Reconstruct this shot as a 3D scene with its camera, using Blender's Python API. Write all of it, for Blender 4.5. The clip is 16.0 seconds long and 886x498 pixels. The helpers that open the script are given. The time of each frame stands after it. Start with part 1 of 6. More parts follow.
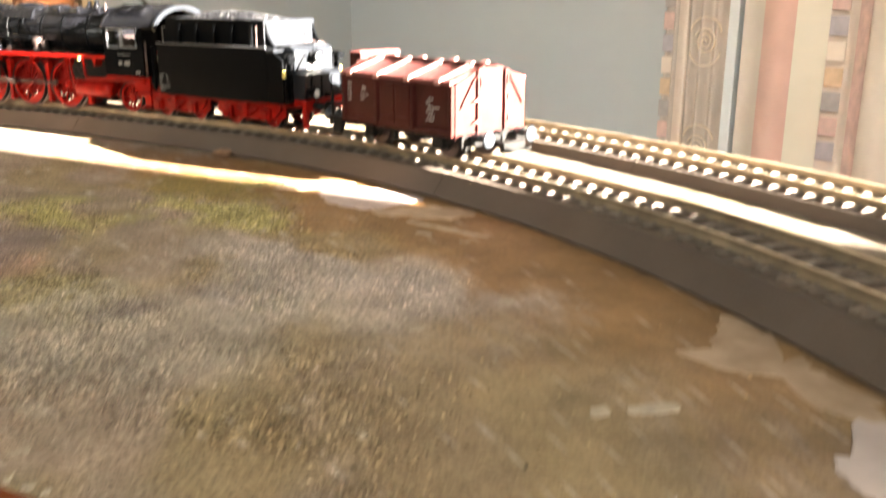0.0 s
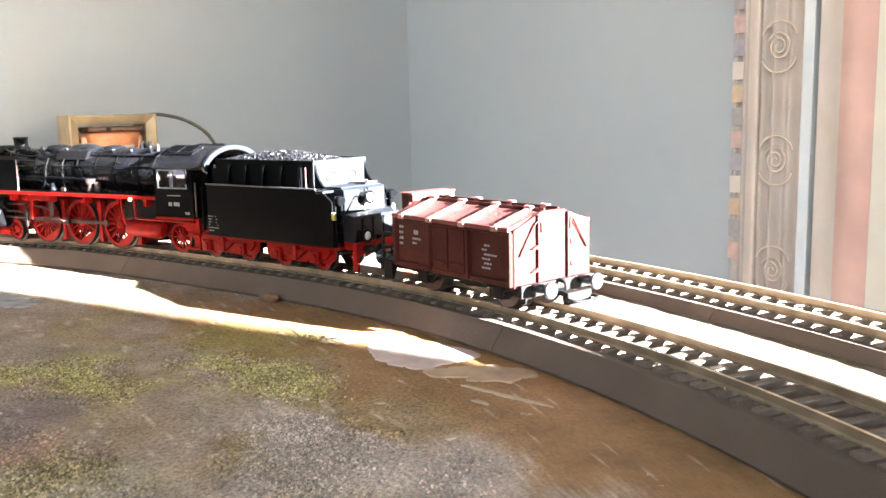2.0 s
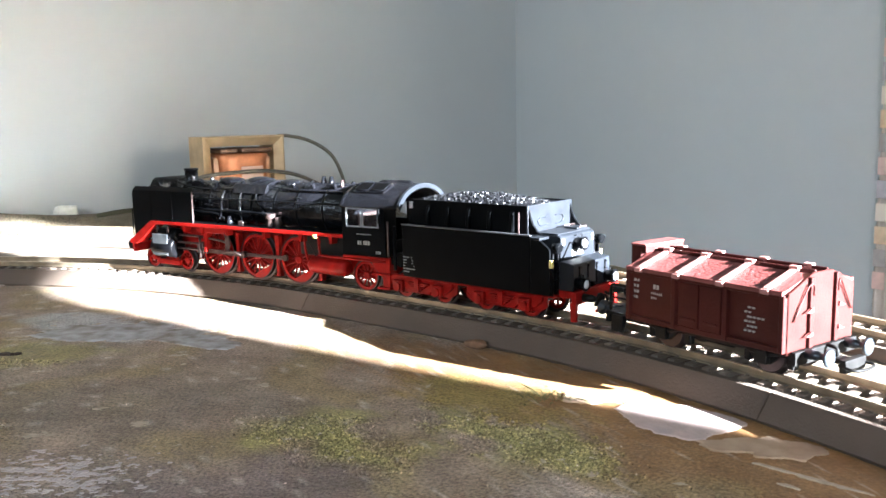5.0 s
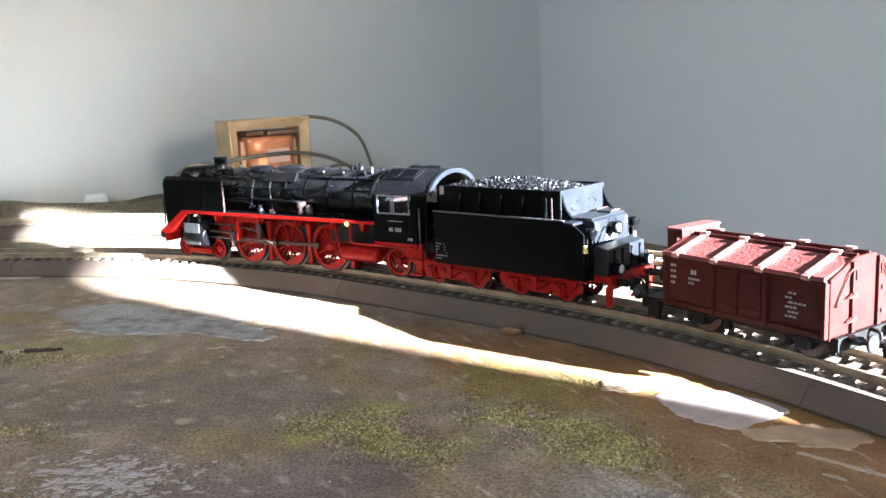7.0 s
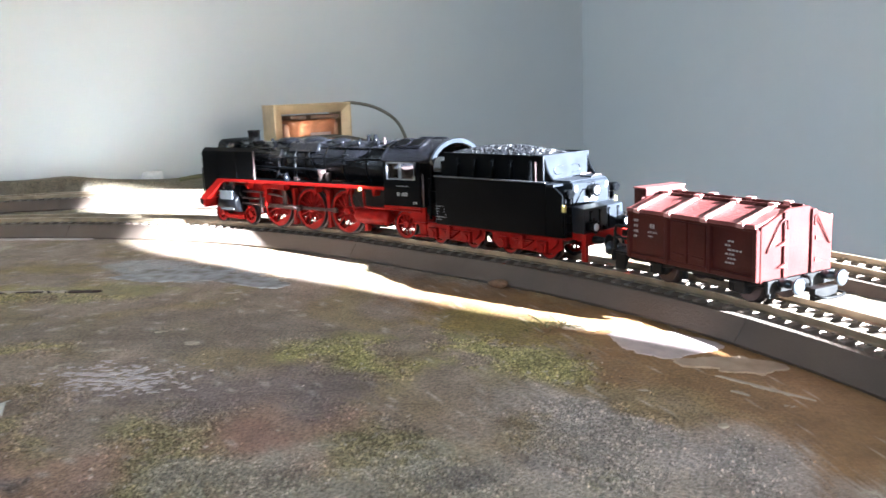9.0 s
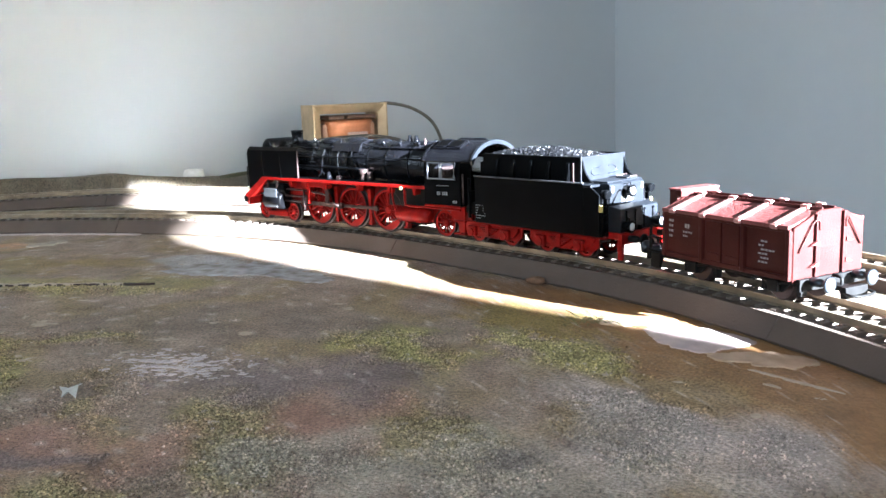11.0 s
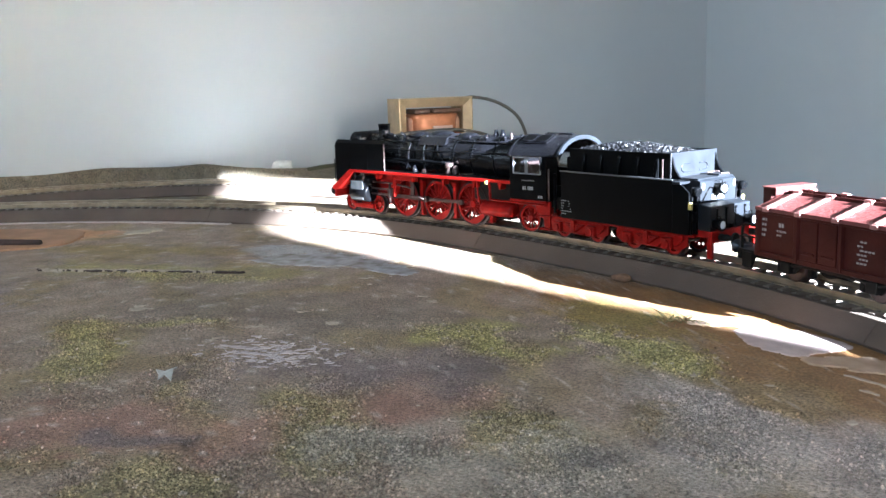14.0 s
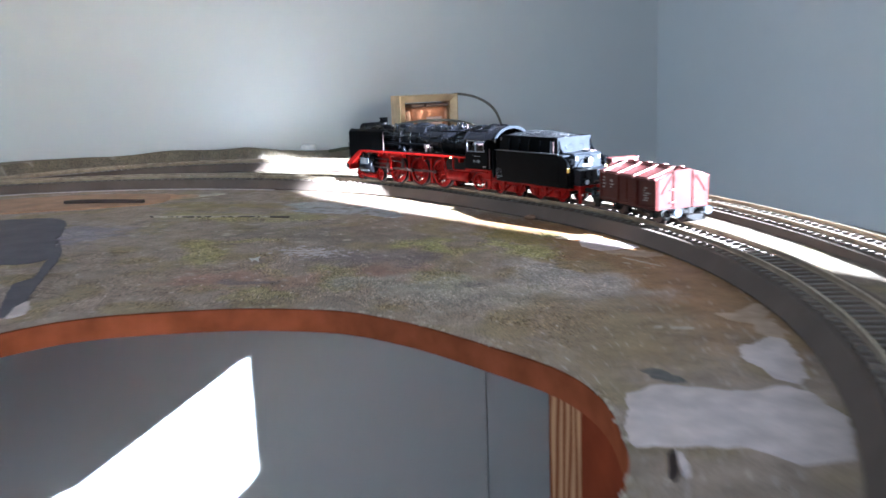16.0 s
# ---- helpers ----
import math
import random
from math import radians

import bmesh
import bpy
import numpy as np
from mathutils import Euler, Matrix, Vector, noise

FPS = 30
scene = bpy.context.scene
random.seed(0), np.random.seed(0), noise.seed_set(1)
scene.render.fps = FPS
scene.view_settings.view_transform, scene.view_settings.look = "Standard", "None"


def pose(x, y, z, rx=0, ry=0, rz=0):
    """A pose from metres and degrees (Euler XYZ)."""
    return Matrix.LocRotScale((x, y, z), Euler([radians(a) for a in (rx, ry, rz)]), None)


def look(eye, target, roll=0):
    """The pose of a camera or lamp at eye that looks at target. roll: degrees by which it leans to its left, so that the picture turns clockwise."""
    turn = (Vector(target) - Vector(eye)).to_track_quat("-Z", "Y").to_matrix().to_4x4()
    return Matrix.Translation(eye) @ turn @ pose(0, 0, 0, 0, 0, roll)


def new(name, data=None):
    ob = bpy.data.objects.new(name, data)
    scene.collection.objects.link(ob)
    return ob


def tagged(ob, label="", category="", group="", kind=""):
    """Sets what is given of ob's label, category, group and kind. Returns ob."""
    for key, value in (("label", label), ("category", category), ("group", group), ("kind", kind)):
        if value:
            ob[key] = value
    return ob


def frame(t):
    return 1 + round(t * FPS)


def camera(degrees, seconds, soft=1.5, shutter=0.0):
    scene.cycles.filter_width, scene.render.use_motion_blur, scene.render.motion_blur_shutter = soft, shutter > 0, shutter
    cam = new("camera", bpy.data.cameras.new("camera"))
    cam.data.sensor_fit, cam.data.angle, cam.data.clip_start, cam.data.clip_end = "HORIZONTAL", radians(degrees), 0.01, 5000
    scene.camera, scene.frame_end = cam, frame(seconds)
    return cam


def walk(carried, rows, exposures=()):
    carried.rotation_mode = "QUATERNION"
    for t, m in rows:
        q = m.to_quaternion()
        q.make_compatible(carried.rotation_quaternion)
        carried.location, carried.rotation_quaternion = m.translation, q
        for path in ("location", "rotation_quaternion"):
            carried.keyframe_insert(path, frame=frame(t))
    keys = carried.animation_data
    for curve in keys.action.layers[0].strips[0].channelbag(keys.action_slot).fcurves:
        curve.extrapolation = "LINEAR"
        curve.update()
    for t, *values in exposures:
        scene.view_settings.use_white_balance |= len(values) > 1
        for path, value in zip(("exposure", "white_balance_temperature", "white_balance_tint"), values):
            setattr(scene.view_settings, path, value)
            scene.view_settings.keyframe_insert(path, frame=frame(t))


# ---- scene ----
cam = camera(53.1, 16.0, soft=1.5, shutter=0.7)
PATH = [
    (0, (0.0310, -0.2858, 0.0662), (-0.1270, 1.6282, -0.4928), 0.1),
    (0.5, (0.0360, -0.2758, 0.0749), (-0.1470, 1.6652, -0.3731), -0.7),
    (1, (0.0338, -0.2743, 0.0763), (-0.2412, 1.6617, -0.3417), -1.5),
    (1.5, (0.0295, -0.2686, 0.0742), (-0.2705, 1.6714, -0.3068), -1.1),
    (2, (0.0302, -0.2585, 0.0742), (-0.2718, 1.6935, -0.2428), -1.4),
    (2.5, (0.0202, -0.2520, 0.0749), (-0.2898, 1.6980, -0.2441), -0.9),
    (3, (0.0065, -0.2477, 0.0770), (-0.3235, 1.7003, -0.2280), -0.7),
    (3.5, (-0.0094, -0.2534, 0.0835), (-0.3784, 1.6906, -0.2035), -0.5),
    (4, (-0.0238, -0.2585, 0.0871), (-0.4138, 1.6835, -0.1889), 0.1),
    (6.5, (-0.0338, -0.2542, 0.0943), (-0.5018, 1.6558, -0.2707), -3.5),
    (7, (-0.0346, -0.2556, 0.0965), (-0.5076, 1.6524, -0.2735), -2.9),
    (7.5, (-0.0353, -0.2585, 0.0950), (-0.5153, 1.6485, -0.2720), -2.8),
    (8, (-0.0274, -0.2606, 0.0929), (-0.5324, 1.6384, -0.2791), -2.5),
    (8.5, (-0.0094, -0.2678, 0.0878), (-0.5474, 1.6252, -0.2742), -2.6),
    (9, (0.0022, -0.2830, 0.0835), (-0.6128, 1.5860, -0.2745), -2.3),
    (11.5, (0.0007, -0.2995, 0.0857), (-0.6913, 1.5415, -0.2773), -1.8),
    (12, (-0.0007, -0.3017, 0.0806), (-0.7247, 1.5213, -0.3094), -1.5),
    (12.5, (0.0014, -0.2995, 0.0814), (-0.7546, 1.5115, -0.3046), -1.6),
    (13, (0.0014, -0.2995, 0.0792), (-0.8046, 1.4895, -0.3098), -1.8),
    (13.5, (0.0014, -0.2988, 0.0828), (-0.8306, 1.4812, -0.2912), -1.9),
    (14, (0.0000, -0.2988, 0.0857), (-0.8410, 1.4792, -0.2793), -1.9),
    (14.5, (0.0079, -0.3017, 0.0799), (-0.8681, 1.4563, -0.2971), -1.6),
    (15, (0.0389, -0.3254, 0.0778), (-0.8781, 1.4106, -0.3032), -1.6),
    (15.5, (0.0742, -0.3989, 0.0871), (-0.8158, 1.3471, -0.3109), -2.1),
    (16, (0.1195, -0.4853, 0.1008), (-0.7545, 1.2707, -0.2942), -2.1),
]
walk(cam, [(t, look(eye, target, roll)) for t, eye, target, roll in PATH],
     exposures=[(0, 5.65, 7250, 10), (0.6, 5.70, 6600, 10), (1.5, 5.75, 6130, 10), (3, 5.62, 5860, 8), (4, 5.43, 5690, 7), (7, 5.24, 5530, 7), (9, 5.34, 5360, 7), (12, 5.22, 5270, 7), (14.5, 5.15, 5150, 7), (16, 5.0, 4990, 8)])

# ---- world, sun, window light, added back fill ----
SUN_WAY = Vector((-0.911 * math.cos(radians(15)), 0.411 * math.cos(radians(15)), -math.sin(radians(15))))
world = bpy.data.worlds.new("sky")
scene.world = world
world.use_nodes = True
wn = world.node_tree
sky = wn.nodes.new("ShaderNodeTexSky")
sky.sky_type, sky.sun_disc = "NISHITA", False
sky.sun_elevation, sky.sun_rotation = radians(15), radians(114)
wn.links.new(sky.outputs[0], wn.nodes["Background"].inputs[0])
wn.nodes["Background"].inputs[1].default_value = 0.05
sun = new("sun", bpy.data.lights.new("sun", "SUN"))
sun.data.energy, sun.data.angle, sun.data.color = 4.5, radians(0.5), (1.0, 0.975, 0.945)
sun.matrix_world = look((2, -1, 1), Vector((2, -1, 1)) + SUN_WAY)

# the room's corner, and the ways along its two walls
CORNER = Vector((-0.165, 0.775, 0))
ALONG_L = Vector((-0.669, -0.743, 0))
ALONG_R = Vector((0.743, -0.669, 0))
FLOOR_Z, CEIL_Z = -0.75, 1.75


def area_lamp(name, place, target, w, h, energy, colour):
    ob = new(name, bpy.data.lights.new(name, "AREA"))
    ob.data.shape, ob.data.size, ob.data.size_y, ob.data.energy, ob.data.color = "RECTANGLE", w, h, energy, colour
    ob.matrix_world = look(place, target)
    return ob


WIN_MID = CORNER + ALONG_R * 1.85 + Vector((0, 0, 0.33))
area_lamp("window_daylight", WIN_MID - Vector((0.669, 0.743, 0)) * 0.02, WIN_MID - Vector((0.669, 0.743, 0)), 1.1, 0.42, 0.24, (0.72, 0.87, 1.0))
# added fill lamp in an assumed opening behind the layout, evens the walls
FILL_BACK = CORNER + ALONG_L * 3.4 + ALONG_R * 2.4 + Vector((0, 0, 1.15))
area_lamp("added_back_fill", FILL_BACK - ALONG_L * 0.02, FILL_BACK - ALONG_L, 1.15, 0.85, 1.28, (0.98, 0.985, 0.925))



# ---- materials ----
def shader(name, colour, rough=0.5, metal=0.0, spread=0.0, scale=60.0, bump=0.0, bump_scale=400.0, tint=None, coat=0.0, per_object=0.0, spec=0.5):
    """A surface whose colour wavers at two scales, with fine relief."""
    m = bpy.data.materials.new(name)
    m.use_nodes = True
    n, l = m.node_tree.nodes, m.node_tree.links
    b = n["Principled BSDF"]
    b.inputs["Roughness"].default_value, b.inputs["Metallic"].default_value = rough, metal
    b.inputs["Coat Weight"].default_value = coat
    b.inputs["Specular IOR Level"].default_value = spec
    tex = n.new("ShaderNodeTexCoord")
    big = n.new("ShaderNodeTexNoise")
    big.inputs["Scale"].default_value, big.inputs["Detail"].default_value = scale, 5
    l.new(tex.outputs["Object"], big.inputs["Vector"])
    mix = n.new("ShaderNodeMix")
    mix.data_type = "RGBA"
    c2 = tint or tuple(min(1, c * (1 + spread)) for c in colour)
    c1 = tuple(c * (1 - spread) for c in colour)
    mix.inputs[6].default_value, mix.inputs[7].default_value = (*c1, 1), (*c2, 1)
    ramp = n.new("ShaderNodeMapRange")
    ramp.inputs[1].default_value, ramp.inputs[2].default_value = 0.3, 0.7
    l.new(big.outputs[0], ramp.inputs[0])
    l.new(ramp.outputs[0], mix.inputs[0])
    out = mix.outputs[2]
    if per_object:
        info = n.new("ShaderNodeObjectInfo")
        hsv = n.new("ShaderNodeHueSaturation")
        mr = n.new("ShaderNodeMapRange")
        mr.inputs[3].default_value, mr.inputs[4].default_value = 1 - per_object, 1 + per_object
        l.new(info.outputs["Random"], mr.inputs[0])
        l.new(mr.outputs[0], hsv.inputs["Value"])
        l.new(out, hsv.inputs["Color"])
        out = hsv.outputs[0]
    l.new(out, b.inputs["Base Color"])
    if bump:
        fine = n.new("ShaderNodeTexNoise")
        fine.inputs["Scale"].default_value, fine.inputs["Detail"].default_value = bump_scale, 4
        l.new(tex.outputs["Object"], fine.inputs["Vector"])
        bp = n.new("ShaderNodeBump")
        bp.inputs["Strength"].default_value, bp.inputs["Distance"].default_value = bump, 0.001
        l.new(fine.outputs[0], bp.inputs["Height"])
        l.new(bp.outputs[0], b.inputs["Normal"])
        rr = n.new("ShaderNodeMapRange")
        rr.inputs[3].default_value, rr.inputs[4].default_value = max(0, rough - 0.1), min(1, rough + 0.1)
        l.new(fine.outputs[0], rr.inputs[0])
        l.new(rr.outputs[0], b.inputs["Roughness"])
    return m


M_WALL = shader("wall_paint", (0.498, 0.504, 0.496), 0.85, spread=0.025, scale=3, bump=0.12, bump_scale=180)
# unseen far walls set dark to weaken bounce and reflections in the blacks
M_FARWALL = shader("darkened_far_wall", (0.24, 0.215, 0.19), 0.85, spread=0.04, scale=3, bump=0.12, bump_scale=180)
M_CEIL = shader("ceiling_paint", (0.62, 0.62, 0.60), 0.9, spread=0.02, scale=3)
M_FLOOR = shader("floor_carpet", (0.27, 0.265, 0.26), 0.5, spread=0.3, scale=6, bump=0.1, bump_scale=60)
M_BLACK = shader("black_enamel", (0.0025, 0.0025, 0.003), 0.34, spread=0.3, scale=120, bump=0.05, bump_scale=900, spec=0.08)
M_SATIN = shader("satin_black_plastic", (0.0022, 0.0024, 0.0028), 0.38, spread=0.25, scale=150, bump=0.08, bump_scale=1500, spec=0.06)
M_GLOSS = shader("glossy_black_boiler", (0.004, 0.004, 0.005), 0.16, spread=0.3, scale=90, bump=0.6, bump_scale=520, spec=0.32)
M_RED = shader("red_enamel", (0.23, 0.006, 0.004), 0.4, spread=0.3, scale=150, bump=0.08, bump_scale=900, spec=0.12)
M_STEEL = shader("dull_rod_steel", (0.10, 0.07, 0.065), 0.38, metal=0.8, spread=0.3, scale=300)
M_TYRE = shader("blackened_steel_tyre", (0.045, 0.034, 0.034), 0.35, metal=0.7, spread=0.3, scale=300)
# worn head in pale gold, the reflected gleam put into its colour
M_RAILTOP = shader("gleam_worn_rail_head", (0.72, 0.60, 0.43), 0.34, metal=0.7, spread=0.2, scale=150)
M_RAIL = shader("nickel_rail", (0.30, 0.235, 0.16), 0.4, metal=0.5, spread=0.3, scale=120, bump=0.05)
M_SLEEPER = shader("dark_brown_plastic_sleeper", (0.140, 0.108, 0.084), 0.40, spread=0.3, scale=200, per_object=0.25, bump=0.15, bump_scale=900)
M_BED = shader("brown_foam_trackbed", (0.104, 0.075, 0.056), 0.85, spread=0.14, scale=45, bump=0.25, bump_scale=1600, per_object=0.06)
M_ROOF = shader("speckled_black_roof", (0.004, 0.004, 0.005), 0.16, spread=0.3, scale=200, bump=0.9, bump_scale=1100, spec=0.12)
# black made lighter and bluer to carry the glints on sunlit plates
M_DECK = shader("sun_lightened_black", (0.009, 0.0105, 0.0135), 0.42, spread=0.3, scale=200, bump=0.05, bump_scale=900, spec=0.3)
# red enamel again, darkened for the shade behind the wheels
M_RED_SHADE = shader("shaded_red_frame", (0.16, 0.007, 0.006), 0.5, spread=0.3, scale=150, spec=0.1)
M_COAL = shader("coal", (0.006, 0.006, 0.007), 0.36, spread=0.4, scale=500, spec=0.22)
M_WHITE = shader("white_print", (0.26, 0.26, 0.25), 0.6, spread=0.1, scale=800)
M_CABFRAME = shader("pale_metal_window_frame", (0.30, 0.31, 0.33), 0.3, metal=0.4, spread=0.2, scale=200)
M_YELLOW = shader("yellow_lamp_glass", (0.62, 0.5, 0.16), 0.3)
M_GLASS_LENS = shader("clear_lamp_lens", (0.55, 0.58, 0.62), 0.08)
M_WAGON = shader("oxide_brown_wagon_paint", (0.040, 0.0075, 0.0058), 0.5, spread=0.25, scale=110, bump=0.12, bump_scale=1200, spec=0.15)
M_LID = shader("worn_oxide_lid", (0.135, 0.033, 0.029), 0.5, spread=0.25, scale=240, bump=0.4, bump_scale=900)
M_UNDER = shader("matt_black_underframe", (0.009, 0.0085, 0.008), 0.55, spread=0.3, scale=200, spec=0.1)
M_BRASS = shader("brass_core_frame", (0.50, 0.36, 0.20), 0.42, metal=0.3, spread=0.2, scale=70, bump=0.08)
M_COPPER = shader("copper_winding", (0.52, 0.20, 0.085), 0.34, metal=0.5, spread=0.2, scale=160, bump=0.1, bump_scale=1500)
M_PAPER = shader("brown_insulation_paper", (0.10, 0.045, 0.02), 0.5, spread=0.3, scale=150)
M_CABLE = shader("grey_brown_cable", (0.11, 0.095, 0.07), 0.5, spread=0.2, scale=200)
M_REDWIRE = shader("red_wire", (0.45, 0.03, 0.02), 0.4)
M_PLY = shader("reddish_plywood_edge", (0.25, 0.068, 0.027), 0.8, spread=0.25, scale=60, bump=0.1, bump_scale=300, spec=0.0)
M_PLASTER = shader("pale_bare_plaster", (0.55, 0.43, 0.39), 0.75, spread=0.16, scale=140, bump=0.25, bump_scale=800)
M_PINKPL = shader("pinkish_bare_patch", (0.50, 0.36, 0.25), 0.7, tint=(0.34, 0.235, 0.15), scale=130, bump=0.2, bump_scale=700)
M_LILAC = shader("lilac_grey_patch", (0.56, 0.465, 0.43), 0.75, spread=0.2, scale=90, bump=0.25, bump_scale=500)
M_CHIP = shader("pale_chip", (0.46, 0.38, 0.29), 0.8, spread=0.15, scale=300)
M_PANE = shader("clear_cab_glazing", (0.95, 0.96, 0.97), 0.04, tint=(0.85, 0.86, 0.88), scale=160)
M_PANE.node_tree.nodes["Principled BSDF"].inputs["Transmission Weight"].default_value = 1.0
M_FLAKE = shader("pale_lilac_flake", (0.50, 0.43, 0.415), 0.7, spread=0.15, scale=200)
M_COPPERPALE = shader("pale_copper_wire", (0.60, 0.34, 0.21), 0.35, metal=0.3, spread=0.15, scale=200)
M_VENT = shader("vent_shade_black", (0.002, 0.002, 0.002), 0.9, spread=0.2, scale=300, spec=0.0)
M_BURNT = shader("dark_charred_wood", (0.035, 0.018, 0.012), 0.7, spread=0.4, scale=120, bump=0.3)
M_BAREWOOD = shader("bare_orange_wood", (0.38, 0.20, 0.10), 0.6, spread=0.25, scale=60, bump=0.1)
M_CURT_A = shader("taupe_curtain_cloth", (0.61, 0.51, 0.43), 0.9, spread=0.1, scale=25, bump=0.3, bump_scale=1500)
M_CURT_B = shader("warm_beige_curtain_cloth", (0.80, 0.67, 0.56), 0.9, spread=0.08, scale=25, bump=0.3, bump_scale=1500)
M_CURT_P = shader("salmon_curtain_cloth", (0.80, 0.50, 0.40), 0.9, spread=0.1, scale=25, bump=0.3, bump_scale=1500)
M_EMB = shader("cream_embroidery", (0.76, 0.63, 0.49), 0.9, spread=0.1, scale=200)
M_CREAMCLOTH = shader("cream_curtain_cloth", (0.90, 0.82, 0.66), 0.9, spread=0.05, scale=25)
M_SQ_M = shader("mauve_patch_cloth", (0.47, 0.41, 0.42), 0.9, spread=0.15, scale=120)
M_SQ_O = shader("orange_patch_cloth", (0.70, 0.50, 0.33), 0.9, spread=0.15, scale=120)
M_SQ_G = shader("taupe_patch_cloth", (0.45, 0.39, 0.36), 0.9, spread=0.15, scale=120)
M_SQ_R = shader("rose_patch_cloth", (0.70, 0.47, 0.40), 0.9, spread=0.15, scale=120)
M_LINING = shader("white_window_frame", (0.75, 0.76, 0.74), 0.5, spread=0.05, scale=30)


def pine():
    m = shader("pine_wood", (0.5, 0.26, 0.12), 0.75, spread=0.15, scale=30, spec=0.0)
    n, l = m.node_tree.nodes, m.node_tree.links
    tex, mp, wave = n.new("ShaderNodeTexCoord"), n.new("ShaderNodeMapping"), n.new("ShaderNodeTexWave")
    mp.inputs["Scale"].default_value = (1, 1, 0.12)
    l.new(tex.outputs["Object"], mp.inputs["Vector"])
    l.new(mp.outputs[0], wave.inputs["Vector"])
    wave.inputs["Scale"].default_value, wave.inputs["Distortion"].default_value = 70, 11
    mix = n.new("ShaderNodeMix")
    mix.data_type = "RGBA"
    mix.inputs[6].default_value, mix.inputs[7].default_value = (0.50, 0.27, 0.13, 1), (0.17, 0.05, 0.02, 1)
    l.new(wave.outputs[0], mix.inputs[0])
    l.new(mix.outputs[2], n["Principled BSDF"].inputs["Base Color"])
    return m


M_PINE = pine()


def ground_paint():
    """Painted scenery: hues from the colour layer, flock grain and relief from noise."""
    m = bpy.data.materials.new("painted_scenery")
    m.use_nodes = True
    n, l = m.node_tree.nodes, m.node_tree.links
    b = n["Principled BSDF"]
    b.inputs["Roughness"].default_value = 0.62
    b.inputs["Specular IOR Level"].default_value = 0.25
    tex, col = n.new("ShaderNodeTexCoord"), n.new("ShaderNodeVertexColor")
    col.layer_name = "paint"
    grain = n.new("ShaderNodeTexNoise")
    grain.inputs["Scale"].default_value, grain.inputs["Detail"].default_value, grain.inputs["Roughness"].default_value = 950, 3, 0.75
    mid = n.new("ShaderNodeTexNoise")
    mid.inputs["Scale"].default_value, mid.inputs["Detail"].default_value, mid.inputs["Roughness"].default_value = 60, 8, 0.7
    for t in (grain, mid):
        l.new(tex.outputs["Object"], t.inputs["Vector"])
    bp = n.new("ShaderNodeBump")
    r1 = n.new("ShaderNodeMapRange")
    r1.inputs[1].default_value, r1.inputs[2].default_value, r1.inputs[3].default_value, r1.inputs[4].default_value = 0.32, 0.68, 0.45, 1.75
    l.new(grain.outputs[0], r1.inputs[0])
    r2 = n.new("ShaderNodeMapRange")
    r2.inputs[1].default_value, r2.inputs[2].default_value, r2.inputs[3].default_value, r2.inputs[4].default_value = 0.3, 0.7, 0.64, 1.36
    l.new(mid.outputs[0], r2.inputs[0])
    mul = n.new("ShaderNodeMath")
    mul.operation = "MULTIPLY"
    soft = n.new("ShaderNodeMix")
    soft.inputs[2].default_value = 1.0
    l.new(col.outputs["Alpha"], soft.inputs[0])
    l.new(r1.outputs[0], soft.inputs[3])
    l.new(soft.outputs[0], mul.inputs[0])
    l.new(col.outputs["Alpha"], bp.inputs["Strength"])
    l.new(r2.outputs[0], mul.inputs[1])
    mixv = n.new("ShaderNodeVectorMath")
    mixv.operation = "SCALE"
    l.new(col.outputs[0], mixv.inputs[0])
    l.new(mul.outputs[0], mixv.inputs["Scale"])
    l.new(mixv.outputs[0], b.inputs["Base Color"])
    bp.inputs["Distance"].default_value = 0.001
    l.new(grain.outputs[0], bp.inputs["Height"])
    l.new(bp.outputs[0], b.inputs["Normal"])
    return m


M_GROUND = ground_paint()


# ---- mesh helpers ----
def box(bm, x0, x1, y0, y1, z0, z1, bevel=0.0):
    b = bmesh.new()
    v = [b.verts.new((x, y, z)) for x in (x0, x1) for y in (y0, y1) for z in (z0, z1)]
    for f in ((0, 1, 3, 2), (4, 6, 7, 5), (0, 4, 5, 1), (2, 3, 7, 6), (0, 2, 6, 4), (1, 5, 7, 3)):
        b.faces.new([v[i] for i in f])
    if bevel:
        bmesh.ops.bevel(b, geom=b.edges[:], offset=bevel, segments=2, affect="EDGES", profile=0.5)
    merge(bm, b)


def merge(bm, b):
    me = bpy.data.meshes.new("t")
    b.to_mesh(me)
    b.free()
    bm.from_mesh(me)
    bpy.data.meshes.remove(me)


def prism(bm, outline, axis, a, b, bevel=0.0):
    """A flat outline drawn out between a and b along an axis: 0, 1 or 2; the outline lies in the two other axes, in order."""
    t = bmesh.new()

    def at(p, d):
        c = list(p)
        c.insert(axis, d)
        return t.verts.new(c)
    lo, hi = [at(p, a) for p in outline], [at(p, b) for p in outline]
    t.faces.new(lo)
    t.faces.new(hi)
    for i in range(len(lo)):
        j = (i + 1) % len(lo)
        t.faces.new((lo[i], lo[j], hi[j], hi[i]))
    bmesh.ops.recalc_face_normals(t, faces=t.faces[:])
    if bevel:
        bmesh.ops.bevel(t, geom=t.edges[:], offset=bevel, segments=1, affect="EDGES")
    merge(bm, t)


